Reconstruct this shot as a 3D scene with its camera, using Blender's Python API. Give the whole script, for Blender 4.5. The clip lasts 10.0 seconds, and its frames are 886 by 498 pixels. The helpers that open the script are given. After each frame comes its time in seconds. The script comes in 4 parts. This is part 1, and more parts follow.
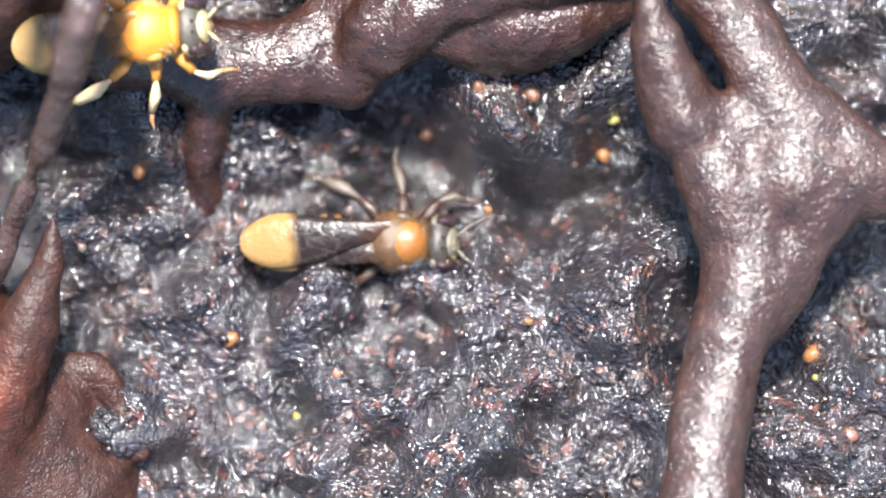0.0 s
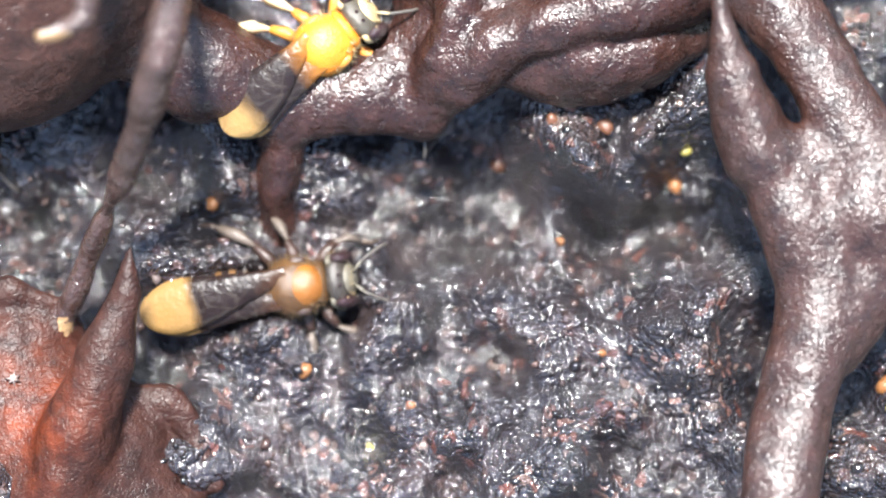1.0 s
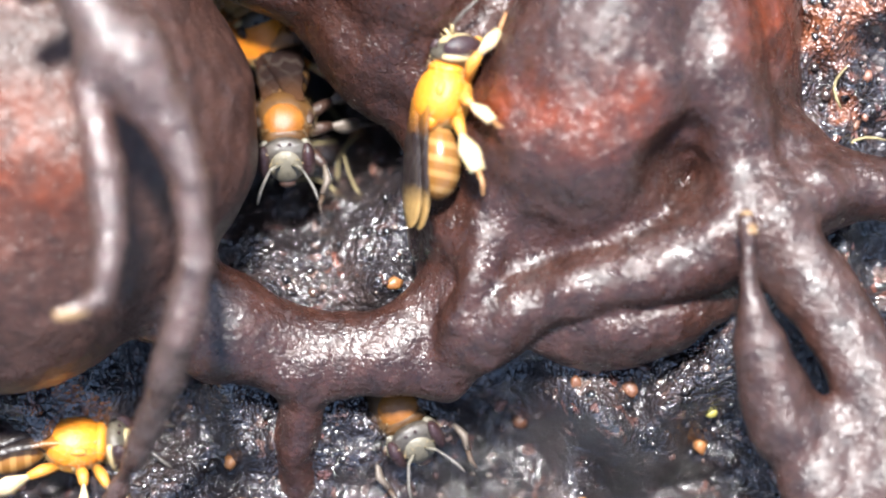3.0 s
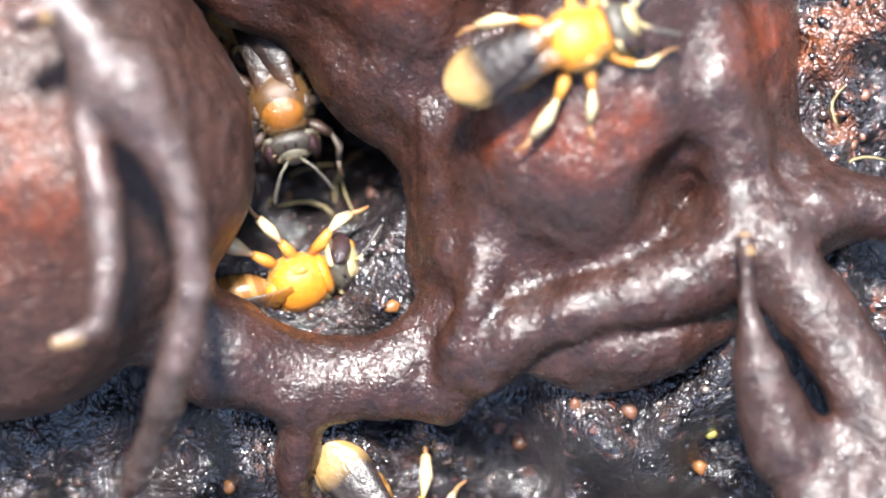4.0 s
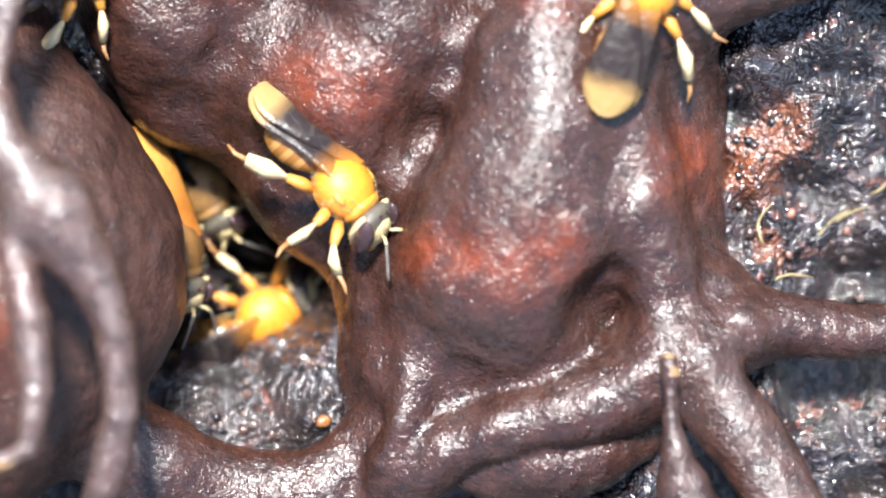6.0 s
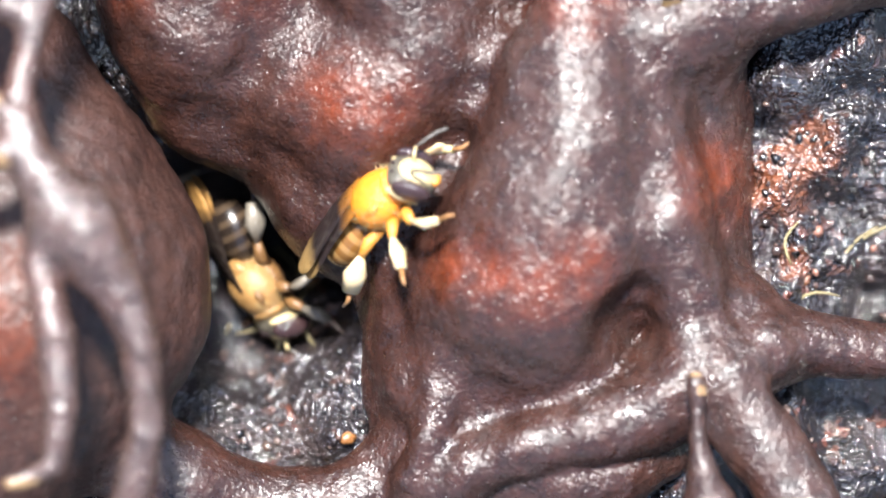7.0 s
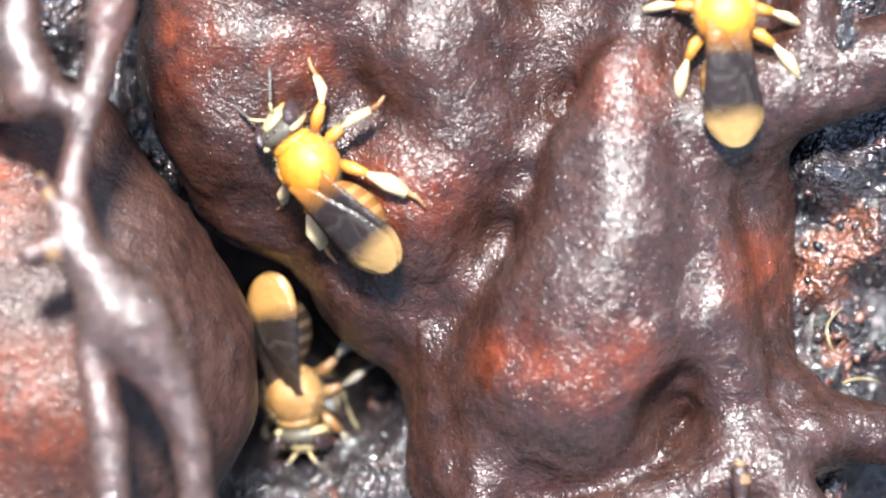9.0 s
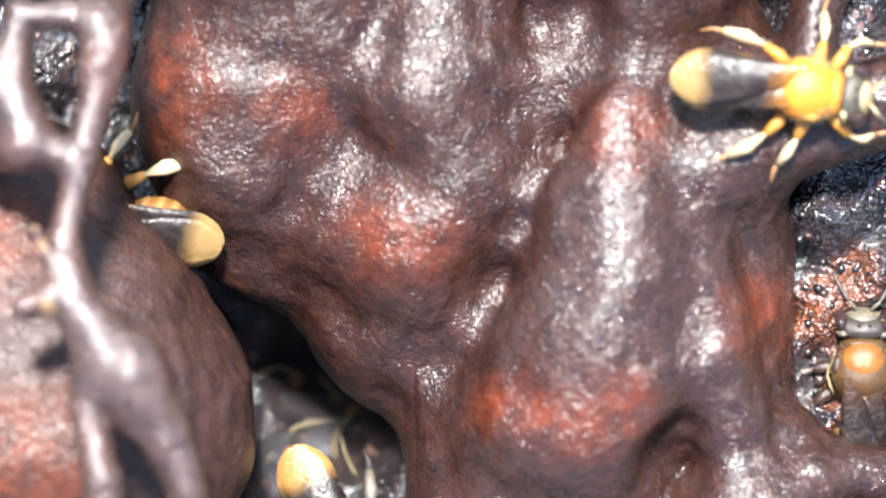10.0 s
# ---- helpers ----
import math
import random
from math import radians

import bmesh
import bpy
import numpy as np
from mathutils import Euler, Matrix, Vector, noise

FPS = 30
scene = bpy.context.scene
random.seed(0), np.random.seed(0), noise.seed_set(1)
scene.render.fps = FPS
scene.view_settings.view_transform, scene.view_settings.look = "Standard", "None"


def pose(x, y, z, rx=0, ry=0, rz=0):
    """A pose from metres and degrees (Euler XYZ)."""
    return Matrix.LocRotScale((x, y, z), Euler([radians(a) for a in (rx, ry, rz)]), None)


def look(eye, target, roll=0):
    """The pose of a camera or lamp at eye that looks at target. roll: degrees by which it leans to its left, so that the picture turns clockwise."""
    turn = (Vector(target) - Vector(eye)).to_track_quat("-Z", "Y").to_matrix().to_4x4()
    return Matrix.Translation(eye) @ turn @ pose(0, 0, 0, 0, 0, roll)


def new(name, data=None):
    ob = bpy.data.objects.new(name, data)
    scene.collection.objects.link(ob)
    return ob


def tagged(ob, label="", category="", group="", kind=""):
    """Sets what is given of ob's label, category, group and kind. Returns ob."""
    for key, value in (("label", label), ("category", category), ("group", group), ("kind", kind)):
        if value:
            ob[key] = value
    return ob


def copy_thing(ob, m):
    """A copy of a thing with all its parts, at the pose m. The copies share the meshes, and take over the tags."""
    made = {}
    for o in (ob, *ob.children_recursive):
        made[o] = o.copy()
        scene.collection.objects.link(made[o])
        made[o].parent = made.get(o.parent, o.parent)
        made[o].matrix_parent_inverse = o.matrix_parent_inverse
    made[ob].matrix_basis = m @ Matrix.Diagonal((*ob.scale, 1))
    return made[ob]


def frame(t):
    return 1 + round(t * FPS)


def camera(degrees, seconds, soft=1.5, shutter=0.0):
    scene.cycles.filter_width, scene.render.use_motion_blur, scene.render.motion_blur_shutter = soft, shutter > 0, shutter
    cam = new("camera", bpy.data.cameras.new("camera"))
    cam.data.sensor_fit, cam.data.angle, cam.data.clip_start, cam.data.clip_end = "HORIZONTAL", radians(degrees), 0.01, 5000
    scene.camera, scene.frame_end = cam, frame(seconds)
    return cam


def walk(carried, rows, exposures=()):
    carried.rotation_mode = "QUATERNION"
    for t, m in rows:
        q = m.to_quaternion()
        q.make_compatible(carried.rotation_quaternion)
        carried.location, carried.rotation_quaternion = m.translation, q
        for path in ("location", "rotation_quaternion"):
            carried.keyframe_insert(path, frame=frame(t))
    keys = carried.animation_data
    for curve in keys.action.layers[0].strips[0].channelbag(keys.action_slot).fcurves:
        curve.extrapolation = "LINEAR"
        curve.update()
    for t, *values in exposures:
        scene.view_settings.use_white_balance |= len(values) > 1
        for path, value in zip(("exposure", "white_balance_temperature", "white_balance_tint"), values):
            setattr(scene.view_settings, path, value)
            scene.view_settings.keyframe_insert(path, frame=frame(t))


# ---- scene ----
MM = 0.001
LENS, STAND = 12.0, 125.0

# ---- camera: looks straight down on the bark from 12.5 cm, drifting over it ----
cam = camera(LENS, 10.0, soft=2.0)
cam.data.dof.use_dof = True
cam.data.dof.focus_distance = 0.1232
cam.data.dof.aperture_fstop = 38.0
# seconds, x, y and rise in millimetres, turn in degrees
PATH = [
    (0, -0.471, -13.048, 1.2, -0.4),
    (0.5, -1.598, -12.237, 1.35, -0.37),
    (1, -2.648, -12.096, 1.5, -0.43),
    (1.5, -4.741, -11.688, 0.9, -0.24),
    (2, -5, -10.524, -0.3, -0.22),
    (2.1, -4.807, -10.129, -0.36, -0.17),
    (2.2, -4.424, -9.29, -0.4, -0.11),
    (2.4, -3.776, -7.938, -0.42, 0),
    (2.5, -3.787, -7.437, -0.42, 0.06),
    (3, -3.272, -4.388, -0.45, 0.02),
    (3.2, -3.433, -3.791, -0.48, -0.12),
    (4.3, -2.839, -3.719, -0.708, -0.4),
    (4.5, -2.171, -3.963, -0.171, -0.34),
    (5, -1.561, -3.789, 0.428, -0.14),
    (5.5, -1.128, -0.956, 0.65, 0.17),
    (5.7, -1.119, -0.504, 0.833, -0.07),
    (6.8, -1.66, 0.03, 0.3, -0.38),
    (7, -1.881, 0.191, 0.25, -0.04),
    (7.5, 0, 0, 0.55, 0.03),
    (8, 0.461, -0.035, 0.9, 0.16),
    (8.5, -1.563, -0.337, 1.119, -0.03),
    (8.8, -2.842, 1.745, 1.207, 0.01),
    (9, -3.202, 2.749, 1.267, 0.04),
    (9.1, -3.341, 3.116, 1.191, 0.02),
    (9.2, -3.354, 3.711, 1.116, 0),
    (9.3, -3.279, 4.065, 1.041, -0.01),
    (9.4, -3.381, 4.519, 0.966, -0.03),
    (9.5, -3.5, 4.874, 0.891, -0.04),
    (10, -3.119, 4.099, 0.3, -0.41),
]
walk(cam, [(t, pose(x * MM, y * MM, (STAND + h) * MM, 0, 0, a)) for t, x, y, h, a in PATH])

# ---- daylight ----
SUN_ELEVATION, SUN_AZIMUTH = radians(65), radians(-6)
world = bpy.data.worlds.new("daylight")
scene.world = world
world.use_nodes = True
wn = world.node_tree.nodes
sky = wn.new("ShaderNodeTexSky")
sky.sky_type, sky.sun_disc = "NISHITA", False
sky.sun_elevation, sky.sun_rotation = SUN_ELEVATION, SUN_AZIMUTH
world.node_tree.links.new(sky.outputs[0], wn["Background"].inputs[0])
wn["Background"].inputs[1].default_value = 0.105
sun = new("sun", bpy.data.lights.new("sun", "SUN"))
sun.data.energy, sun.data.angle, sun.data.color = 5.0, radians(8.0), (1.0, 0.99, 0.975)
toward = Vector((math.sin(SUN_AZIMUTH) * math.cos(SUN_ELEVATION), math.cos(SUN_AZIMUTH) * math.cos(SUN_ELEVATION), math.sin(SUN_ELEVATION)))
sun.matrix_world = look(toward, (0, 0, 0))
scene.view_settings.exposure = 2.07


# ---- materials ----
class Nodes:
    """Short hand for a node material in millimetre coordinates."""

    def __init__(self, name):
        self.m = bpy.data.materials.new(name)
        self.m.use_nodes = True
        self.t = self.m.node_tree
        self.b = self.t.nodes["Principled BSDF"]
        co = self.add("ShaderNodeTexCoord")
        mp = self.add("ShaderNodeMapping")
        mp.inputs["Scale"].default_value = (1000, 1000, 1000)
        self.t.links.new(co.outputs["Object"], mp.inputs[0])
        self.co = mp.outputs[0]

    def add(self, kind):
        return self.t.nodes.new(kind)

    def put(self, a, b):
        self.t.links.new(a, b)

    def noise(self, scale, detail=3.0, rough=0.55, lac=2.0, dist=0.0):
        n = self.add("ShaderNodeTexNoise")
        n.inputs["Scale"].default_value, n.inputs["Detail"].default_value = scale, detail
        n.inputs["Roughness"].default_value, n.inputs["Lacunarity"].default_value = rough, lac
        n.inputs["Distortion"].default_value = dist
        self.put(self.co, n.inputs["Vector"])
        return n.outputs["Fac"]

    def cells(self, scale, feature="F1"):
        n = self.add("ShaderNodeTexVoronoi")
        n.feature = feature
        n.inputs["Scale"].default_value = scale
        self.put(self.co, n.inputs["Vector"])
        return n

    def ramp(self, fac, *stops):
        r = self.add("ShaderNodeValToRGB")
        while len(r.color_ramp.elements) < len(stops):
            r.color_ramp.elements.new(0.5)
        for e, (p, c) in zip(r.color_ramp.elements, stops):
            e.position = p
            e.color = (*c, 1) if len(c) == 3 else c
        self.put(fac, r.inputs[0])
        return r.outputs[0]

    def level(self, fac, a, b, lo=0.0, hi=1.0):
        r = self.add("ShaderNodeMapRange")
        for i, v in enumerate((a, b, lo, hi)):
            r.inputs[i + 1].default_value = v
        self.put(fac, r.inputs[0])
        return r.outputs[0]

    def mix(self, fac, a, b):
        n = self.add("ShaderNodeMix")
        n.data_type = "RGBA"
        for s, v in ((n.inputs[0], fac), (n.inputs[6], a), (n.inputs[7], b)):
            if isinstance(v, (float, int)):
                s.default_value = v
            elif isinstance(v, tuple):
                s.default_value = (*v, 1)
            else:
                self.put(v, s)
        return n.outputs[2]

    def math(self, op, a, b):
        n = self.add("ShaderNodeMath")
        n.operation = op
        for s, v in zip(n.inputs, (a, b)):
            if isinstance(v, (float, int)):
                s.default_value = v
            else:
                self.put(v, s)
        return n.outputs[0]

    def bump(self, height, dist_mm, strength=1.0, after=None):
        n = self.add("ShaderNodeBump")
        n.inputs["Distance"].default_value, n.inputs["Strength"].default_value = dist_mm * MM, strength
        self.put(height, n.inputs["Height"])
        if after is not None:
            self.put(after, n.inputs["Normal"])
        return n.outputs[0]

    def set(self, **kw):
        for k, v in kw.items():
            s = self.b.inputs[k.replace("_", " ")]
            if isinstance(v, (float, int)):
                s.default_value = v
            elif isinstance(v, tuple):
                s.default_value = (*v, 1) if len(v) == 3 and s.type == "RGBA" else v
            else:
                self.put(v, s)
        return self.m


# where thin resin shows its red, light through it painted in: x, y, radius
THIN = [(-1.5, -0.4, 0.9), (-0.4, -0.5, 1.2), (0.8, -0.6, 1.3), (2.0, -0.4, 1.0), (1.93, 7.31, 1.2), (-16.16, 4.58, 2.4), (-15.2, -1.8, 2.4), (-10.87, 8.88, 1.7), (-3.83, 4.28, 1.3), (-7.39, 8.06, 1.1), (-15.2, -17.0, 2.4), (6.09, 2.09, 1.3), (-4.97, 4.59, 1.3)]


def make_resin(name, smooth, dull, shine, wrinkle, dust_sheen=0.0):
    n = Nodes(name)
    thin = None
    for x, y, r in THIN:
        d = n.add("ShaderNodeVectorMath")
        d.operation = "DISTANCE"
        flat = n.add("ShaderNodeVectorMath")
        flat.operation = "MULTIPLY"
        flat.inputs[1].default_value = (1, 1, 0)
        n.put(n.co, flat.inputs[0])
        n.put(flat.outputs[0], d.inputs[0])
        d.inputs[1].default_value = (x, y, 0)
        f = n.level(d.outputs["Value"], 0.1 * r, 1.4 * r, 1.0, 0.0)
        thin = f if thin is None else n.math("MAXIMUM", thin, f)
    mottle = n.noise(1.6, 6.0, 0.68)
    patch = n.math("MULTIPLY", thin, n.level(n.noise(0.9, 5.0, 0.6), 0.3, 0.62))
    dark = n.mix(n.level(mottle, 0.3, 0.7), (0.0112, 0.0049, 0.0039), (0.039, 0.0148, 0.0102))
    red = n.mix(n.level(mottle, 0.3, 0.7), (0.045, 0.008, 0.003), (0.15, 0.027, 0.0064))
    col = n.mix(patch, dark, red)
    # a pale film, in patches: dust on the ball, painted sheen on strands
    if dust_sheen:
        col = n.mix(n.level(n.noise(0.8, 6.0, 0.7), 0.3, 0.7, 0.25 * dust_sheen, dust_sheen), col, (0.105, 0.066, 0.052))
    # pale motes of dust and wax
    mote = n.cells(7.0)
    sep = n.add("ShaderNodeSeparateColor")
    n.put(mote.outputs["Color"], sep.inputs[0])
    speck = n.math("MULTIPLY", n.level(mote.outputs["Distance"], 0.14, 0.24, 1.0, 0.0), n.level(sep.outputs[0], 0.74, 0.78))
    col = n.mix(n.math("MULTIPLY", speck, 0.38), col, (0.10, 0.06, 0.038))
    # fine wrinkles over soft dents
    fine = n.math("ADD", n.noise(9.0, 1.2, 0.5, 2.0, 1.2), n.math("MULTIPLY", n.noise(3.6, 1.0, 0.5, 2.0, 0.8), 0.8))
    h = n.math("ADD", fine, n.math("MULTIPLY", n.noise(1.9, 2.0, 0.5, 2.0, 0.5), 1.6))
    b = n.bump(h, wrinkle, 1.0)
    rough = n.level(n.noise(2.2, 4.0, 0.65), 0.32, 0.68, smooth, dull)
    return n.set(Base_Color=col, Roughness=rough, Normal=b, IOR=1.5, Specular_IOR_Level=shine)


# rust-coloured crust on the bark: x, y, radius
RUST = [(8.01, 2.05, 1.9), (8.99, 3.2, 1.5), (8.51, -0.25, 0.9), (8.37, 2.57, 1.4)]


def make_bark():
    n = Nodes("wet_bark")
    cell = n.cells(3.4)
    col = n.ramp(n.noise(0.45, 5.0, 0.65), (0.3, (0.007, 0.0055, 0.006)), (0.52, (0.018, 0.0145, 0.016)), (0.72, (0.042, 0.029, 0.027)))
    sep = n.add("ShaderNodeSeparateColor")
    n.put(cell.outputs["Color"], sep.inputs[0])
    spec = n.math("MULTIPLY", n.level(sep.outputs[0], 0.82, 0.86), n.level(n.noise(0.35, 2.0), 0.45, 0.6))
    bits = n.mix(sep.outputs[1], (0.10, 0.028, 0.016), (0.10, 0.075, 0.065))
    col = n.mix(n.math("MULTIPLY", spec, 0.8), col, bits)
    stain = None
    for x, y, r in RUST:
        d = n.add("ShaderNodeVectorMath")
        d.operation = "DISTANCE"
        flat = n.add("ShaderNodeVectorMath")
        flat.operation = "MULTIPLY"
        flat.inputs[1].default_value = (1, 1, 0)
        n.put(n.co, flat.inputs[0])
        n.put(flat.outputs[0], d.inputs[0])
        d.inputs[1].default_value = (x, y, 0)
        f = n.level(d.outputs["Value"], 0.4 * r, 1.2 * r, 1.0, 0.0)
        stain = f if stain is None else n.math("MAXIMUM", stain, f)
    rusty = n.level(n.math("MULTIPLY", stain, n.noise(2.4, 6.0, 0.72)), 0.3, 0.55)
    col = n.mix(rusty, col, n.mix(n.noise(2.4, 3.0), (0.03, 0.011, 0.006), (0.17, 0.05, 0.018)))
    grain = n.math("MULTIPLY", n.math("ADD", n.cells(5.6).outputs["Distance"], n.math("MULTIPLY", n.cells(9.5).outputs["Distance"], 0.5)), -0.8)
    h = n.math("ADD", n.math("MULTIPLY", n.noise(1.6, 3.0, 0.55), 0.9), grain)
    b = n.bump(h, 0.14, 1.0)
    rough = n.math("ADD", n.level(n.noise(0.7, 4.0), 0.35, 0.65, 0.1, 0.26), n.math("MULTIPLY", rusty, 0.25))
    return n.set(Base_Color=col, Roughness=rough, Normal=b, IOR=1.5, Specular_IOR_Level=0.9, Coat_Weight=n.level(n.noise(0.5, 3.0), 0.35, 0.6, 0.5, 1.0), Coat_Roughness=0.12, Coat_Normal=b)


def make_pale_resin():
    n = Nodes("pale_resin")
    col = n.mix(n.noise(2.5, 3.0), (0.10, 0.045, 0.02), (0.30, 0.20, 0.10))
    return n.set(Base_Color=col, Roughness=0.3, Normal=n.bump(n.noise(6.0, 3.0), 0.05, 1.0))


RESIN, DUSTY_RESIN = make_resin("resin", 0.21, 0.37, 0.56, 0.043), make_resin("dusty_resin", 0.28, 0.44, 0.33, 0.043, 0.12)
# wet and strand resin: bright sheen of the strands painted as pale film
WET_RESIN = make_resin("wet_resin", 0.22, 0.36, 0.85, 0.045, 0.32)
RED_RESIN, STRAND_RESIN = make_resin("red_resin", 0.23, 0.40, 0.45, 0.043), make_resin("strand_resin", 0.26, 0.42, 0.6, 0.045, 0.04)
EMBER_RESIN = make_resin("ember_resin", 0.34, 0.5, 0.25, 0.043)
BARK, PALE_RESIN = make_bark(), make_pale_resin()
RESIN_LOOKS = {"strand_tip": PALE_RESIN, "big_ball": DUSTY_RESIN, "foot_mound": EMBER_RESIN, "thorn": EMBER_RESIN, "back": RED_RESIN, "forked": STRAND_RESIN, "loose": WET_RESIN}


# ---- ground: one sheet of bark that reaches the horizon ----
def blur_field(shape, size, step, seed):
    """Smooth random field with features of the given size."""
    rng = np.random.default_rng(seed)
    f = np.fft.rfft2(rng.standard_normal(shape))
    fy, fx = np.fft.fftfreq(shape[0], step)[:, None], np.fft.rfftfreq(shape[1], step)[None, :]
    q = np.hypot(fx, fy) * size
    a = np.fft.irfft2(f * np.exp(-0.5 * (q * 2.2) ** 2) * (q > 0), shape)
    return a / a.std()


def mesh_object(name, verts, faces, material, smooth=True, parent=None):
    me = bpy.data.meshes.new(name)
    verts, faces = np.asarray(verts, np.float32), np.asarray(faces, np.int32)
    k = faces.shape[1]
    me.vertices.add(len(verts))
    me.vertices.foreach_set("co", verts.ravel())
    me.loops.add(faces.size)
    me.loops.foreach_set("vertex_index", faces.ravel())
    me.polygons.add(len(faces))
    me.polygons.foreach_set("loop_start", np.arange(len(faces), dtype=np.int32) * k)
    me.update(calc_edges=True)
    me.polygons.foreach_set("use_smooth", np.full(len(faces), smooth))
    me.materials.append(material)
    ob = new(name, me)
    ob.parent = parent
    return ob


G0X, G1X, G0Y, G1Y, GS = -22.0, 18.0, -25.0, 17.0, 0.08
gx, gy = np.arange(G0X, G1X + 1e-6, GS), np.arange(G0Y, G1Y + 1e-6, GS)
shape = (len(gy), len(gx))
GROUND = 0.7 * blur_field(shape, 3.0, GS, 1) + 0.44 * blur_field(shape, 1.2, GS, 2) + 0.07 * blur_field(shape, 0.5, GS, 6) + 0.06 * np.abs(blur_field(shape, 0.28, GS, 3))
GROUND += 0.028 * blur_field(shape, 0.14, GS, 4)
# the bark climbs gently away from the nest's foot
GROUND += 0.27 * np.clip(-11.5 - gy, 0, None)[:, None]
# a shallow furrow along the foot of the nest
GROUND -= 1.0 * np.exp(-((gy + 11.7) / 2.6) ** 2)[:, None]
# it falls away beside the cone
GROUND += (0.3 * np.clip(gy + 2.0, 0, None)[:, None] - 0.36 * np.clip(gx - 7.0, 0, None)[None, :]) * np.clip((gx - 6.0) / 2.0, 0, 1)[None, :] * np.clip((gy + 5.0) / 4.0, 0, 1)[:, None]
# a deep gap between the mounds
GAP = (-7.2, 0.1, 2.2)
GROUND -= 6.0 * np.exp(-((gx[None, :] - GAP[0]) ** 2 + (gy[:, None] - GAP[1]) ** 2) / (2 * GAP[2] ** 2))
edge = np.minimum.reduce([gx[None, :] - G0X + 0 * gy[:, None], G1X - gx[None, :] + 0 * gy[:, None], gy[:, None] - G0Y + 0 * gx[None, :], G1Y - gy[:, None] + 0 * gx[None, :]])
GROUND *= np.clip(edge / 3.0, 0, 1)


def ground_z(x, y):
    i, j = int(round((y - G0Y) / GS)), int(round((x - G0X) / GS))
    i, j = min(max(i, 0), shape[0] - 1), min(max(j, 0), shape[1] - 1)
    return float(GROUND[i, j])


def build_ground():
    far = [4.0, 12.0, 40.0, 150.0, 600.0, 3000.0, 20000.0, 200000.0]
    ax = np.r_[[G0X - d for d in far[::-1]], gx, [G1X + d for d in far]]
    ay = np.r_[[G0Y - d for d in far[::-1]], gy, [G1Y + d for d in far]]
    z = np.zeros((len(ay), len(ax)))
    z[len(far):-len(far), len(far):-len(far)] = GROUND
    xx, yy = np.meshgrid(ax, ay)
    v = np.stack([xx, yy, z], -1).reshape(-1, 3) * MM
    idx = np.arange(len(ay) * len(ax)).reshape(len(ay), len(ax))
    q = np.stack([idx[:-1, :-1], idx[:-1, 1:], idx[1:, 1:], idx[1:, :-1]], -1).reshape(-1, 4)
    tagged(mesh_object("ground", v, q, BARK), "dark wet bark crusted with grains and resin crumbs", "ground", kind="structure")


build_ground()


def make_grains():
    n = Nodes("bark_grains")
    g = n.add("ShaderNodeNewGeometry")
    col = n.ramp(g.outputs["Random Per Island"], (0.0, (0.004, 0.004, 0.005)), (0.55, (0.012, 0.010, 0.010)), (0.82, (0.022, 0.015, 0.014)), (0.95, (0.05, 0.026, 0.02)), (1.0, (0.12, 0.095, 0.085)))
    return n.set(Base_Color=col, Roughness=0.24, Normal=n.bump(n.noise(9.0, 2.0), 0.03, 0.8), Specular_IOR_Level=0.7)


def build_grains(count=7000):
    """Loose grains of wood and resin over the bark."""
    bm = bmesh.new()
    bmesh.ops.create_icosphere(bm, subdivisions=1, radius=1)
    bv, bf = np.array([v.co for v in bm.verts]), np.array([[v.index for v in f.verts] for f in bm.faces])
    bm.free()
    rng = np.random.default_rng(21)
    x, y = rng.uniform(-19, 14.5, count), rng.uniform(-21.5, 13, count)
    size = 0.06 + 0.11 * rng.random(count) ** 2.5
    stretch = size[:, None] * rng.uniform(0.6, 1.25, (count, 3)) * (1, 1, 0.75)
    v = bv[None] * (1 + 0.25 * rng.standard_normal((count, len(bv), 1))) * stretch[:, None]
    a = rng.uniform(0, 6.283, count)
    c, d = np.cos(a)[:, None], np.sin(a)[:, None]
    z = np.array([ground_z(p, q) for p, q in zip(x, y)]) + 0.25 * size
    v = np.stack([v[..., 0] * c - v[..., 1] * d + x[:, None], v[..., 0] * d + v[..., 1] * c + y[:, None], v[..., 2] + z[:, None]], -1)
    f = bf[None] + (np.arange(count) * len(bv))[:, None, None]
    ob = mesh_object("grains", v.reshape(-1, 3) * MM, f.reshape(-1, 3), make_grains())
    tagged(ob, "loose dark and reddish grains strewn over wet bark", "grains", kind="stuff")


build_grains()

# ---- resin nest: rounded cones blended into one skin, millimetres ----
RESIN_FORMS = []
RISE, ALOFT = 1.28, ("loose", "strand_tip", "thorn", "foot_mound", "forked")  # how much taller the mounds stand; strands that hang clear


def form(name, flat, blend, *nodes):
    """A rounded form through nodes (x, y, z, radius); flat: how far it is pressed down; blend: how softly it joins the rest."""
    rise = 1.0 if name in ALOFT else RISE
    if name == "forked":
        nodes = [(x, y, z + 1.4, r) for x, y, z, r in nodes]
    RESIN_FORMS.append((name, flat * rise, blend, [(x, y, z * rise, r) for x, y, z, r in nodes]))


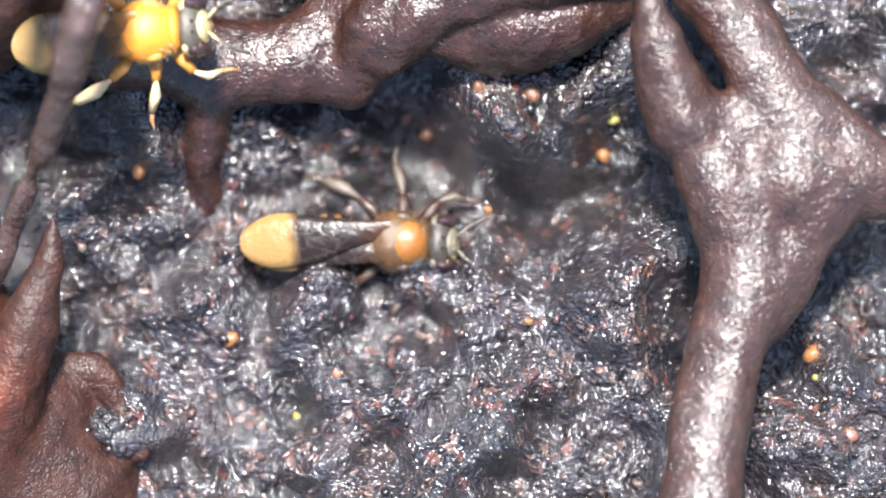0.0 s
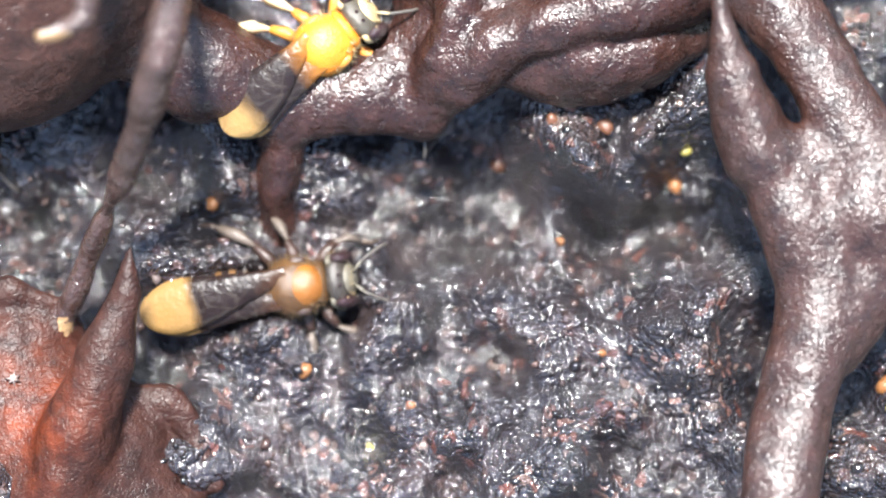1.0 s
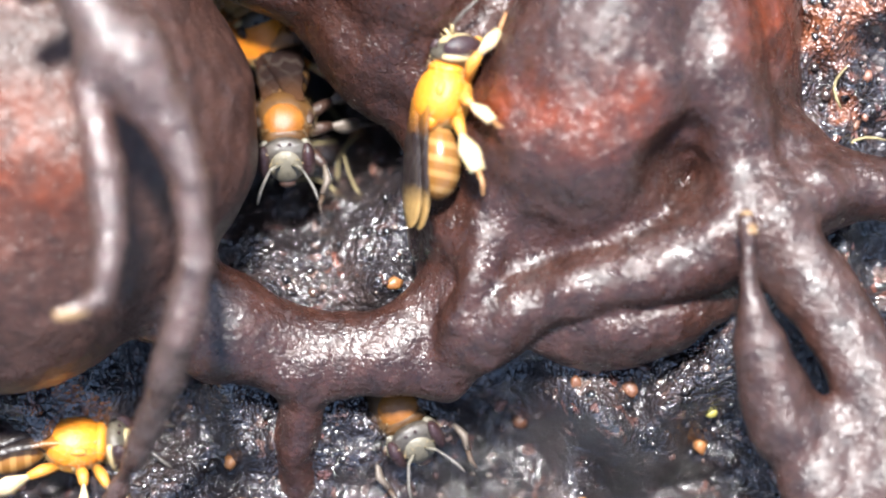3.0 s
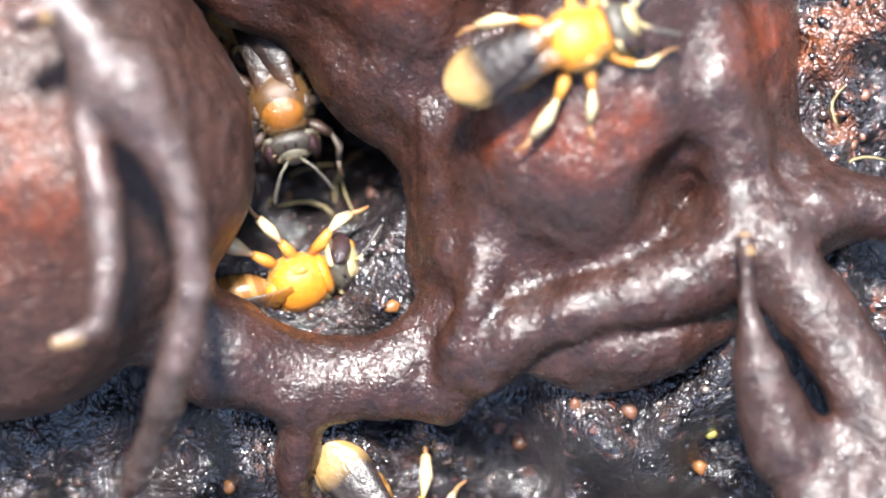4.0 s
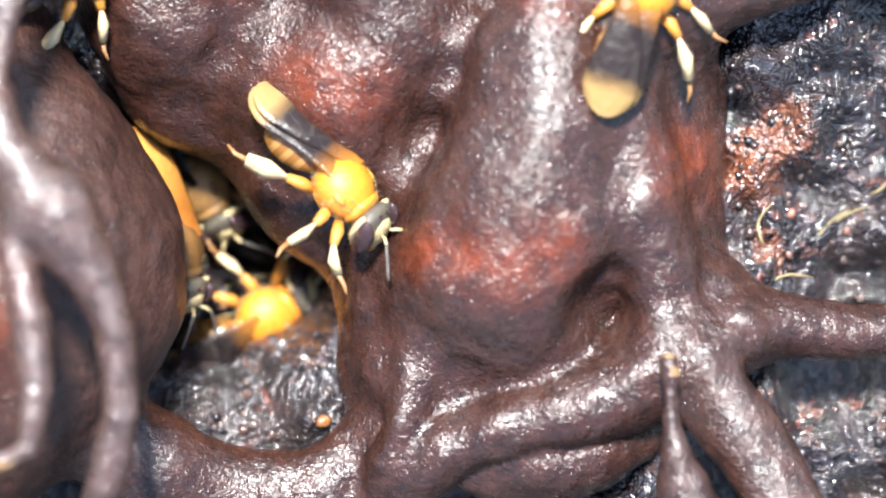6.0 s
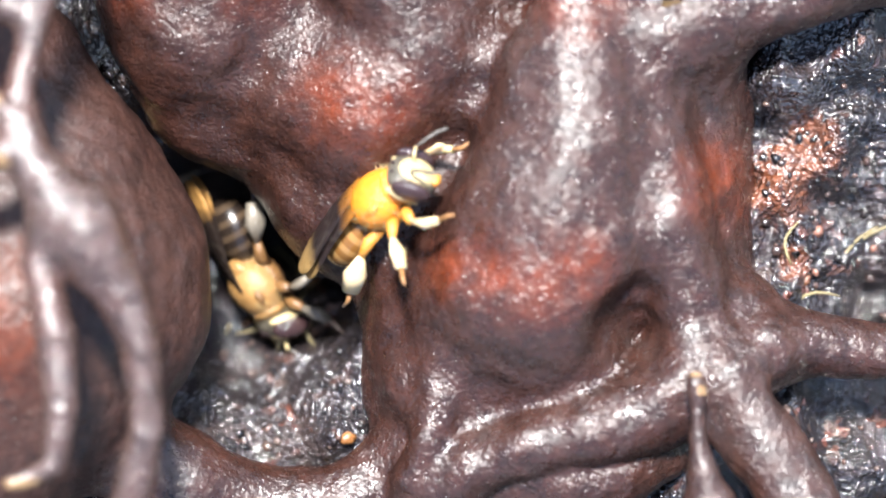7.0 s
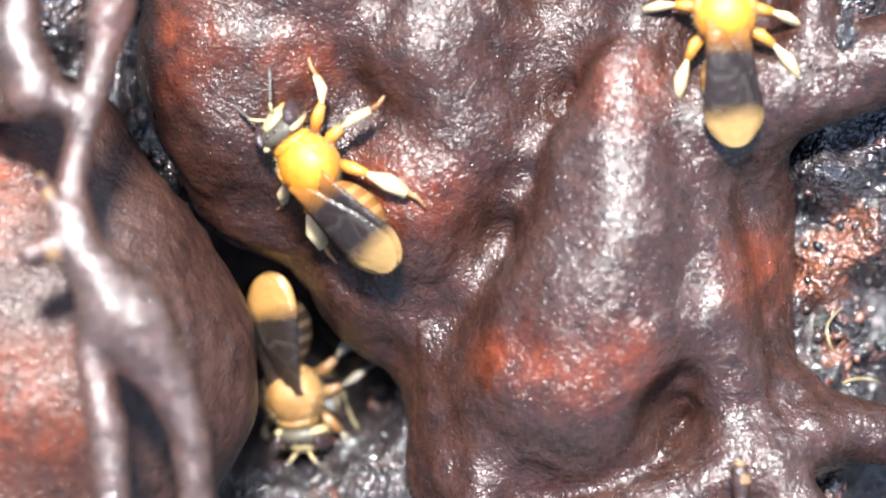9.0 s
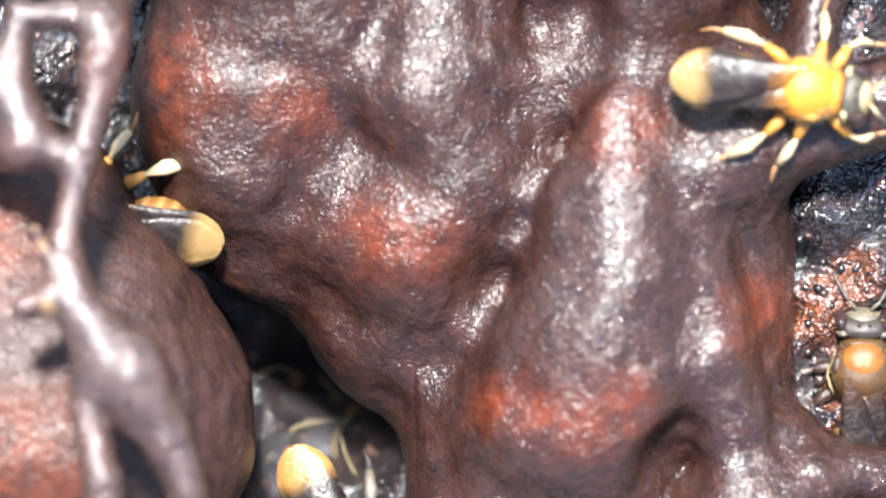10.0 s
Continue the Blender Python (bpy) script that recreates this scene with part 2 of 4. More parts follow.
form("cone", 0.7, 0.8, (2.05, 7.75, 3.4, 1.0), (1.96, 6.7, 3.4, 1.3), (1.85, 5.2, 3.25, 1.8), (1.75, 3.4, 3.02, 2.4), (1.45, 1.3, 2.65, 2.95), (0.95, -0.4, 2.1, 3.3), (0.8, -2.3, 0.7, 3.3), (0.8, -4.3, 0.0, 3.1))
form("cone", 0.8, 0.9, (3.3, -0.3, 1.6, 1.9), (3.6, 1.4, 2.0, 1.8), (3.3, 3.42, 2.2, 1.6), (2.9, 5.7, 2.6, 1.2))
form("cone", 1.0, 0.7, (5.2, 6.1, 1.6, 1.7), (5.1, 5.0, 0.9, 1.9), (5.0, 3.6, 0.5, 2.1), (5.05, 1.6, 0.3, 2.15), (5.2, -0.4, 0.4, 2.0), (5.6, -2.0, 0.6, 1.8))
form("cone", 1.0, 1.8, (-2.1, 1.0, 0.1, 1.7), (-2.2, -1.4, 0.1, 2.0), (-2.0, -3.9, 0.1, 2.3))
form("hollow", 1, 1.1, (3.4, -2.05, 3.5, 0.85), (3.9, -2.5, 2.5, 0.3))
form("ridge", 1, 0.4, (4.42, -3.66, 2.2, 1), (5.24, -2.51, 2.45, 1.1))
form("ridge", 1, 0.3, (5.82, -3.01, 2.332, 1.1), (5.08, -0.87, 2.508, 1.05))
form("ridge", 0.8, 0.75, (5.08, -0.87, 2.55, 1.1), (4.55, 1.25, 3.1, 1.2), (4.2, 3.25, 3.0, 1.2), (3.95, 5.04, 2.85, 1.2), (3.35, 6.84, 2.7, 1.1))
form("ridge", 1, 0.6, (-3, -8.07, 0.9, 0.65), (-2.18, -7.22, 1.6, 0.85), (-1.03, -6.02, 2.1, 1), (0.61, -5.44, 2.35, 1.05), (2.42, -5.06, 2.4, 1.15), (4.39, -4.21, 2.45, 1.3), (5.97, -3.34, 2.5, 1.35))
form("ridge", 1, 0.7, (-3.17, -7.95, 0.9, 0.5), (-2.81, -6.52, 2.1, 0.5), (-2.35, -5.36, 2.45, 0.42), (-1.82, -4.21, 2.3, 0.3))
form("belly", 0.9, 0.12, (-0.3, -6.45, 1.4, 0.95), (0.8, -6.45, 1.45, 1.25), (2.0, -6.35, 1.5, 1.4), (3.2, -6.05, 1.5, 1.25), (4.4, -5.7, 1.4, 0.95))
form("arm", 1, 0.6, (6.3, -3.34, 2.4, 1.15), (7.32, -2.85, 2, 1.35), (8.66, -2.66, 1.8, 1), (10.79, -2.87, 1.6, 0.75), (13.87, -2.71, 1, 0.8), (16.51, -2.55, 0, 0.9))
form("arm", 1, 0.6, (6.87, -1.52, 1.5, 1.1), (8.02, -2.44, 1.5, 0.95))
form("arm", 0.9, 0.9, (3.4, 7.1, 2.9, 1.1), (4.6, 6.6, 2.8, 1.4), (5.78, 7.1, 2.9, 1.5), (7.76, 7.7, 2.8, 1.4), (10.23, 8.43, 2.6, 1.3), (13.67, 8.78, 1.5, 1.2), (16.38, 9.15, 0, 1.3))
form("arm", 1, 0.6, (7.27, 8.28, 3, 1), (7.61, 10.55, 3, 0.8), (8, 12.54, 2.5, 0.9))
form("back", 0.8, 1.4, (-8.25, 12.08, 1.3, 3.4), (-9.2, 8.8, 1.1, 2.9), (-9.0, 6.8, 1.0, 2.6), (-8.7, 5.0, 0.1, 2.2))
form("back", 0.8, 1.4, (-2.31, 11.69, 1.6, 2.8), (-3.48, 8.72, 1.9, 2.5), (-2.84, 6.42, 1.5, 2.6), (-3.84, 4.29, 1.4, 2.5), (-4.69, 1.97, 0.4, 2.1), (-4.25, 1.0, 0.0, 1.9))
form("back", 0.8, 1.4, (-5.48, 5.61, 1.9, 1.3), (-5.98, 4.96, 1.6, 1.2))
form("back", 0.8, 1.4, (-7.41, 8.74, 2.2, 1.3), (-6.74, 10.36, 2.4, 1.4))
form("back", 0.8, 1.4, (-5.97, 9.79, 0.5, 2.4), (-6.17, 5.97, 0.3, 2.2))
form("back", 0.8, 1.4, (-6.9, 4.4, 0.1, 2.1), (-6.1, 3.4, -0.3, 1.9))
form("back", 0.8, 1.4, (-1.33, 8.08, 0.8, 2.3), (-1.35, 4.77, 0.6, 2.1))
form("back", 0.8, 1.4, (-0.16, 9.24, 1.2, 2.1), (2.1, 9.9, 1.6, 2.2), (4.6, 9.6, 1.5, 2.1))
form("back", 0.8, 1.4, (0.49, 13.76, 2.3, 2.5), (2.94, 12.26, 2.3, 2.5))
form("back", 0.8, 1.4, (-7.73, 14.72, 1.3, 4), (-2.77, 15.51, 1.3, 4), (3.83, 15.46, 1.3, 3.5))
form("big_ball", 0.62, 0.7, (-16.09, -3.2, 1.8, 5.2), (-14.73, -0.74, 2, 5.9), (-15.24, 1.76, 2.2, 4.8), (-15.58, 4.59, 2.2, 3.6))
form("big_ball", 0.62, 0.7, (-16.09, -3.2, 1.8, 5.2), (-19.31, 0.14, 1, 5.2))
form("web", 0.8, 0.9, (-11.2, -5.6, 1.5, 1.5), (-9.6, -6.9, 1.25, 1.35), (-7.83, -7.6, 1, 1.05), (-6.33, -7.65, 1, 0.98), (-4.84, -7.55, 1, 0.95), (-3.34, -7.75, 1, 0.75))
form("web", 0.8, 0.7, (-9.4, -6.0, 1.1, 0.9), (-7.67, -7.0, 0.9, 0.7), (-6, -7.05, 0.9, 0.7), (-4.42, -6.8, 0.9, 0.75), (-3.4, -5.7, 1.0, 0.8))
form("web", 1, 0.5, (-7.41, -7.9, 0.9, 0.95), (-7.47, -9.25, 0.55, 0.46), (-7.55, -10.12, 0.15, 0.38), (-7.61, -10.98, -0.6, 0.42), (-7.67, -11.69, -1.2, 0.7), (-7.72, -12.24, -1.8, 0.9))
form("forked", 1, 0.4, (5.28, -3.59, 4.3, 0.16), (5.36, -5.2, 4.2, 0.33), (5.5, -6.2, 4.1, 0.52), (5.68, -7.1, 3.9, 0.75), (6.1, -8.4, 3.6, 0.9), (6.4, -9.4, 3.5, 1.0))
form("forked", 0.8, 0.5, (6.0, -7.3, 3.3, 0.5), (6.35, -8.5, 3.25, 0.9), (6.85, -9.8, 3.25, 1.1), (7.78, -11.3, 3.2, 1.3), (8.43, -13.09, 3.1, 1.4), (8.11, -15.04, 3.3, 1.2), (7.47, -16.98, 3.65, 1.12), (7, -18.91, 4, 1.12), (6.87, -20.5, 4.35, 1.2), (6.58, -23.42, 4.2, 1.3), (6.55, -26.45, 1.6, 1.7))
form("forked", 0.8, 0.5, (6.12, -4, 2.652, 1.05), (7.25, -5.5, 2.9, 1.12), (8.3, -6.9, 2.95, 1.15), (8.75, -7.9, 3.12, 1.12), (9.58, -9.68, 3.276, 1.05), (9.57, -11.31, 3.276, 1.3))
form("forked", 0.8, 0.5, (7.2, -9.6, 3.28, 0.95), (9.25, -9.6, 3.28, 0.95))
form("forked", 0.8, 0.5, (10.25, -9.52, 3.12, 1), (11.71, -10.51, 3.042, 1))
form("forked", 0.8, 0.5, (10.23, -12.13, 3.12, 1.1), (9.25, -13.59, 3.042, 1.1), (8.52, -15.06, 2.808, 1.1))
form("forked", 0.8, 0.5, (9.57, -10.82, 3.276, 1.3), (11.05, -10.99, 3.12, 1.2), (12.35, -11.16, 2.808, 1.1), (14.67, -10.83, 1.56, 1.1), (16.5, -10.48, 0.234, 1.4))
form("loose", 1, 0.35, (-11.57, 0.56, 10.3, 1.1), (-10.66, -0.98, 10.3, 0.7), (-10.1, -2.52, 10.1, 0.62), (-10.11, -4.83, 9.7, 0.6), (-10.5, -6.8, 9.2, 0.52), (-11.1, -8.4, 7.6, 0.46), (-11.8, -9.9, 5.6, 0.38), (-12.55, -11.2, 3.8, 0.33), (-13.2, -12.5, 2.6, 0.3), (-13.6, -13.5, 2, 0.34), (-14.08, -14.64, 1.6, 0.25))
form("loose", 1, 0.35, (-12.49, 1.03, 10.3, 0.8), (-12.95, -0.2, 10.4, 0.5), (-12.49, -2.2, 10.5, 0.5), (-12.22, -4.19, 10.6, 0.45), (-12.5, -5.72, 10.6, 0.4), (-13.57, -6.14, 10.7, 0.2))
form("loose", 1, 0.35, (-11.8, 1.03, 10.3, 1.1), (-12.28, 1.2, 10.3, 1), (-13.23, 2.76, 10.1, 0.7), (-13.48, 4.32, 9.9, 0.5), (-13.12, 6.51, 9.6, 0.5), (-12.59, 8.4, 9.4, 0.5), (-12.36, 10.13, 9.3, 0.6), (-12.38, 12.35, 5, 0.8), (-12.36, 14.66, 3, 1))
form("loose", 1, 0.35, (-18.93, -14.08, 2.6, 0.35), (-17.73, -13.28, 3, 0.3), (-17.09, -13.18, 3.2, 0.25), (-16.85, -13.58, 3.3, 0.2))
form("loose", 1, 0.35, (-13.39, 3.07, 10.1, 0.5), (-14.44, 2.6, 10.5, 0.35))
form("loose", 1, 0.35, (-13.54, 3.38, 10.1, 0.35), (-14.21, 4.62, 10.5, 0.2))
form("loose", 1, 0.35, (-13.43, 6.67, 9.6, 0.5), (-14.52, 7.14, 9.4, 0.85), (-15.11, 8.72, 9.3, 0.7), (-14.74, 10.61, 9.1, 0.5), (-12.53, 10.61, 9.2, 0.5))
form("loose", 1, 0.35, (-14.55, 7.14, 9.4, 0.7), (-16.87, 6.97, 5.5, 0.8), (-19.33, 6.69, 4, 1))
form("foot_mound", 0.7, 0.4, (-15.38, -15.31, 1, 2), (-13.91, -18.82, 1, 3.4), (-13.31, -20.02, 0.6, 3.8))
form("foot_mound", 0.7, 0.4, (-15.38, -15.31, 1, 2), (-17.76, -17.97, 0.8, 3))
form("foot_mound", 0.7, 0.4, (-18.18, -16.42, 2, 0.3), (-17.69, -14.97, 1.9, 0.3), (-16.95, -13.78, 1.9, 0.3), (-15.52, -13.2, 1.9, 0.3), (-14.37, -13.54, 1.8, 0.25))
form("foot_mound", 0.7, 0.4, (-11.48, -16.29, 1.8, 0.2), (-10.81, -16.54, 1.8, 0.3), (-10.27, -17.21, 1.7, 0.3), (-9.91, -17.96, 1.7, 0.3), (-9.5, -18.97, 1.6, 0.3))
form("thorn", 1, 0.4, (-11.63, -11.37, 4.5, 0.12), (-11.88, -13.31, 4.2, 0.4), (-12.5, -15.26, 3.8, 0.85), (-13.38, -17.56, 3.2, 1.2), (-14.14, -19.57, 2.2, 1.4), (-14.78, -21.32, 0.8, 1.4))
form("strand_tip", 1, 0.15, (-13.04, -6, 10.6, 0.28), (-13.57, -6.17, 10.7, 0.2))
form("strand_tip", 1, 0.15, (-13.92, -14.3, 1.75, 0.3), (-14.1, -14.8, 1.55, 0.36))
form("strand_tip", 1, 0.15, (-14.06, 2.68, 10.4, 0.34), (-14.47, 2.57, 10.5, 0.3))
form("strand_tip", 1, 0.15, (-13.98, 4.16, 10.4, 0.22), (-14.25, 4.7, 10.5, 0.18))
form("strand_tip", 1, 0.15, (5.27, -3.5, 5.7, 0.14), (5.32, -4.05, 5.68, 0.2))
form("hollow", 1, 1.3, (-1.5, 10.75, 4.1, 0.55), (-0.4, 10.75, 3.75, 0.8), (0.7, 10.9, 3.7, 0.6))
X0, Y0, Z0, X1, Y1, Z1, STEP = -25.0, -26.0, -1.5, 21.0, 20.0, 12.6, 0.14
NX, NY, NZ = int((X1 - X0) / STEP) + 1, int((Y1 - Y0) / STEP) + 1, int((Z1 - Z0) / STEP) + 1


def cone_distance(px, py, pz, a, b, zs):
    """Distance to a line from a to b whose radius changes along it."""
    a, b = np.array(a, np.float32), np.array(b, np.float32)
    d = b[:3] - a[:3]
    d[2] /= zs
    qx, qy, qz = px - a[0], py - a[1], (pz - a[2]) / zs
    s = np.clip((qx * d[0] + qy * d[1] + qz * d[2]) / max(float(d @ d), 1e-6), 0, 1)
    s2 = s * s * (3 - 2 * s)
    return np.sqrt((qx - s * d[0]) ** 2 + (qy - s * d[1]) ** 2 + (qz - s * d[2]) ** 2) - (a[3] + (b[3] - a[3]) * (0.6 * s + 0.4 * s2))


def build_field():
    field = np.full((NX, NY, NZ), 4.0, np.float32)
    near = np.full((NX, NY, NZ), 4.0, np.float32)
    owner = np.zeros((NX, NY, NZ), np.int8)
    names = []
    ax = [np.float32(o) + np.arange(n, dtype=np.float32) * np.float32(STEP) for o, n in ((X0, NX), (Y0, NY), (Z0, NZ))]
    for name, zs, k, nodes in RESIN_FORMS:
        if name not in names and name != "hollow":
            names.append(name)
        pad = k + 0.5
        lo = [min(n[i] - n[3] for n in nodes) - pad for i in range(3)]
        hi = [max(n[i] + n[3] for n in nodes) + pad for i in range(3)]
        sl = []
        for i, (o, n) in enumerate(((X0, NX), (Y0, NY), (Z0, NZ))):
            p, q = max(int((lo[i] - o) / STEP), 0), min(int((hi[i] - o) / STEP) + 2, n)
            sl.append(slice(p, max(q, p)))
        if any(s.stop <= s.start for s in sl):
            continue
        sl = tuple(sl)
        join = 0.7 if name in ("cone", "back", "big_ball", "foot_mound", "belly", "web") else 0.07
        d = None
        for a, b in zip(nodes, nodes[1:]):
            e = cone_distance(ax[0][sl[0]][:, None, None], ax[1][sl[1]][None, :, None], ax[2][sl[2]][None, None, :], a, b, zs)
            if d is None:
                d = e
            else:
                g = np.clip(0.5 + 0.5 * (d - e) / join, 0, 1)
                d = d + (e - d) * g - join * g * (1 - g)
        f = field[sl]
        if name == "hollow":
            h = np.clip(0.5 - 0.5 * (f + d) / k, 0, 1)
            field[sl] = f + (-d - f) * h + k * h * (1 - h)
            continue
        h = np.clip(0.5 + 0.5 * (f - d) / k, 0, 1)
        field[sl] = f + (d - f) * h - k * h * (1 - h)
        nearer = d < near[sl]
        near[sl] = np.where(nearer, d, near[sl])
        owner[sl] = np.where(nearer, names.index(name), owner[sl])
    # lumps of the uneven surface
    rng = np.random.default_rng(5)
    for amp, size, count in ((0.09, 2.8, 16), (0.02, 0.9, 14)):
        for _ in range(count):
            w = rng.standard_normal(3)
            w *= 2 * math.pi / (size * rng.uniform(0.6, 1.5)) / np.linalg.norm(w)
            ph = rng.uniform(0, 6.28, 3)
            sx, sy, sz = (np.exp(1j * (w[i] * ax[i] + ph[i])).astype(np.complex64) for i in range(3))
            field += np.float32(amp / math.sqrt(count)) * (sx[:, None, None] * sy[None, :, None] * sz[None, None, :]).real
    return field, owner, names


def skin(field, owner):
    """Surface nets: one vertex in each cell that the surface crosses."""
    inside = field < 0
    c = np.zeros((NX - 1, NY - 1, NZ - 1), np.int8)
    corners = [(i, j, k) for i in (0, 1) for j in (0, 1) for k in (0, 1)]
    cut = lambda a, i, j, k: a[i:NX - 1 + i, j:NY - 1 + j, k:NZ - 1 + k]
    for q in corners:
        c += cut(inside, *q)
    cells = np.argwhere((c > 0) & (c < 8))
    idx = np.full(c.shape, -1, np.int32)
    idx[tuple(cells.T)] = np.arange(len(cells))
    val = {q: field[tuple((cells + q).T)] for q in corners}
    acc, cnt = np.zeros((len(cells), 3)), np.zeros(len(cells))
    for p in corners:
        for i in range(3):
            if p[i] == 0:
                q = tuple(1 if n == i else p[n] for n in range(3))
                m = (val[p] < 0) != (val[q] < 0)
                s = np.where(m, val[p] / np.where(m, val[p] - val[q], 1), 0)
                at = np.tile(np.array(p, float), (len(cells), 1))
                at[:, i] += s
                acc[m] += at[m]
                cnt[m] += 1
    verts = (cells + acc / cnt[:, None]) * STEP + (X0, Y0, Z0)
    grad = np.zeros((len(cells), 3))
    for p in corners:
        grad += val[p][:, None] * (np.array(p) * 2 - 1)
    own = owner[tuple(cells.T)]
    quads = []
    for i in range(3):
        u, v = (i + 1) % 3, (i + 2) % 3
        a = np.argwhere(np.take(inside, range(inside.shape[i] - 1), i) != np.take(inside, range(1, inside.shape[i]), i))
        a = a[(a[:, u] > 0) & (a[:, v] > 0) & (a[:, u] < idx.shape[u]) & (a[:, v] < idx.shape[v])]
        du, dv = np.eye(3, dtype=int)[u], np.eye(3, dtype=int)[v]
        q = np.stack([idx[tuple(w.T)] for w in (a - du - dv, a - dv, a, a - du)], 1)
        flip = ~inside[tuple(a.T)]
        q[flip] = q[flip][:, ::-1]
        quads.append(q)
    q = np.concatenate(quads)
    return verts, q[(q >= 0).all(1)], own, grad


PART_NAMES = {"cone": "mound", "back": "mound", "big_ball": "mound", "foot_mound": "mound", "belly": "bulge", "forked": "strand", "loose": "strand", "thorn": "spike"}
PART_LABELS = {"big_ball": "dusty brown rounded mound", "foot_mound": "reddish brown rounded mound", "cone": "red-brown cone with a deep hollow", "loose": "thin looping strand with curled ends", "strand_tip": "pale dried strand tip", "forked": "broad forked strand with an eyelet"}


def build_nest():
    field, owner, names = build_field()
    verts, quads, own, grad = skin(field, owner)
    grad /= np.linalg.norm(grad, axis=1, keepdims=True) + 1e-9
    nest = tagged(new("resin_nest"), "glossy dark brown resin nest of mounds and strands on bark", "insect nest")
    of = own[quads[:, 0]]
    for k, name in enumerate(names):
        q = quads[of == k]
        used, inv = np.unique(q, return_inverse=True)
        ob = mesh_object(PART_NAMES.get(name, name), verts[used] * MM, inv.reshape(q.shape), RESIN_LOOKS.get(name, RESIN), parent=nest)
        ob.data.normals_split_custom_set_from_vertices(grad[used])
        tagged(ob, PART_LABELS.get(name, ""))
    top = np.full((NX, NY), -9.0)
    crossing = (field[:, :, :-1] < 0) & (field[:, :, 1:] >= 0)
    zz = Z0 + STEP * (np.arange(NZ - 1) + 0.5)
    return np.where(crossing, zz, -9.0).max(2)


TOP = build_nest()


def surface_z(x, y):
    i, j = int(round((x - X0) / STEP)), int(round((y - Y0) / STEP))
    return max(float(TOP[i, j]), ground_z(x, y))


# ---- bees ----
BEE_KINDS = [
    ("dark", "brown stingless bee with smoky cream-tipped wings walking on bark"),
    ("orange", "orange stingless bee with black and cream wings climbing the resin"),
    ("orange", "orange stingless bee clinging to the flank of a resin mound"),
    ("dark", "brown stingless bee with orange abdomen in the gap between mounds"),
    ("orange", "orange stingless bee walking over wet bark"),
    ("dark", "dark brown stingless bee coming out from under a ridge"),
    ("amber", "stingless bee with amber wings hanging head down on a mound"),
    ("orange", "orange stingless bee climbing the side of the resin cone"),
    ("dark", "brown stingless bee on bark under a resin arm"),
    ("orange", "orange stingless bee coming down the gap between mounds"),
    ("russet", "russet stingless bee with amber wings on the big resin mound"),
]

BM = 0.00099  # a bee's millimetre: these bees run a little large


def part(name, bm, material, parent, label=""):
    """Links a bmesh as one mesh object under a thing or a part."""
    me = bpy.data.meshes.new(name)
    bm.normal_update()
    bm.to_mesh(me)
    bm.free()
    me.polygons.foreach_set("use_smooth", np.ones(len(me.polygons), bool))
    me.materials.append(material)
    ob = new(name, me)
    ob.parent = parent
    return tagged(ob, label) if label else ob


def tube(points, radii, sides=8, squash=1.0):
    """A closed tube along points (millimetres) with a radius at each."""
    bm = bmesh.new()
    rings = []
    pts = [Vector(p) * BM for p in points]
    for i, p in enumerate(pts):
        d = (pts[min(i + 1, len(pts) - 1)] - pts[max(i - 1, 0)]).normalized()
        u = d.cross(Vector((0, 0, 1)) if abs(d.z) < 0.9 else Vector((1, 0, 0))).normalized()
        v = d.cross(u)
        rings.append([bm.verts.new(p + (u * math.cos(a) * squash + v * math.sin(a)) * radii[i] * BM) for a in (2 * math.pi * k / sides for k in range(sides))])
    for a, b in zip(rings, rings[1:]):
        for k in range(sides):
            bm.faces.new((a[k], a[(k + 1) % sides], b[(k + 1) % sides], b[k]))
    bm.faces.new(rings[0][::-1])
    bm.faces.new(rings[-1])
    return bm


def egg(cx, cy, cz, rx, ry, rz, pinch=0.0, segments=20, rings=14, tilt=0.0):
    """A rounded body (millimetres); pinch narrows its front."""
    bm = bmesh.new()
    bmesh.ops.create_uvsphere(bm, u_segments=segments, v_segments=rings, radius=1)
    turn = Matrix.Rotation(radians(tilt), 3, "Y")
    for v in bm.verts:
        x, y, z = v.co
        s = 1 - pinch * x
        v.co = (turn @ Vector((x * rx, y * ry * s, z * rz * s)) + Vector((cx, cy, cz))) * BM
    return bm


def make_chitin(name, low, high, rough=0.32, scale=2.2, fine=14.0, glow=0.0):
    n = Nodes(name)
    col = n.mix(n.noise(scale, 3.0), low, high)
    b = n.bump(n.noise(fine, 3.0, 0.7), 0.035, 0.9)
    return n.set(Base_Color=col, Roughness=rough, Normal=b, Subsurface_Weight=glow, Subsurface_Scale=0.0004, Subsurface_Radius=(1.0, 0.45, 0.12))


def make_abdomen(name, band, pale):
    n = Nodes(name)
    sep = n.add("ShaderNodeSeparateXYZ")
    n.put(n.co, sep.inputs[0])
    w = n.math("FRACT", n.math("MULTIPLY", n.math("ADD", sep.outputs[0], 20.0), 2.3), 0.0)
    stripe = n.ramp(w, (0.0, (0, 0, 0)), (0.5, (0, 0, 0)), (0.62, (1, 1, 1)), (1.0, (1, 1, 1)))
    return n.set(Base_Color=n.mix(stripe, band, pale), Roughness=0.25, Normal=n.bump(w, 0.05, 0.7))


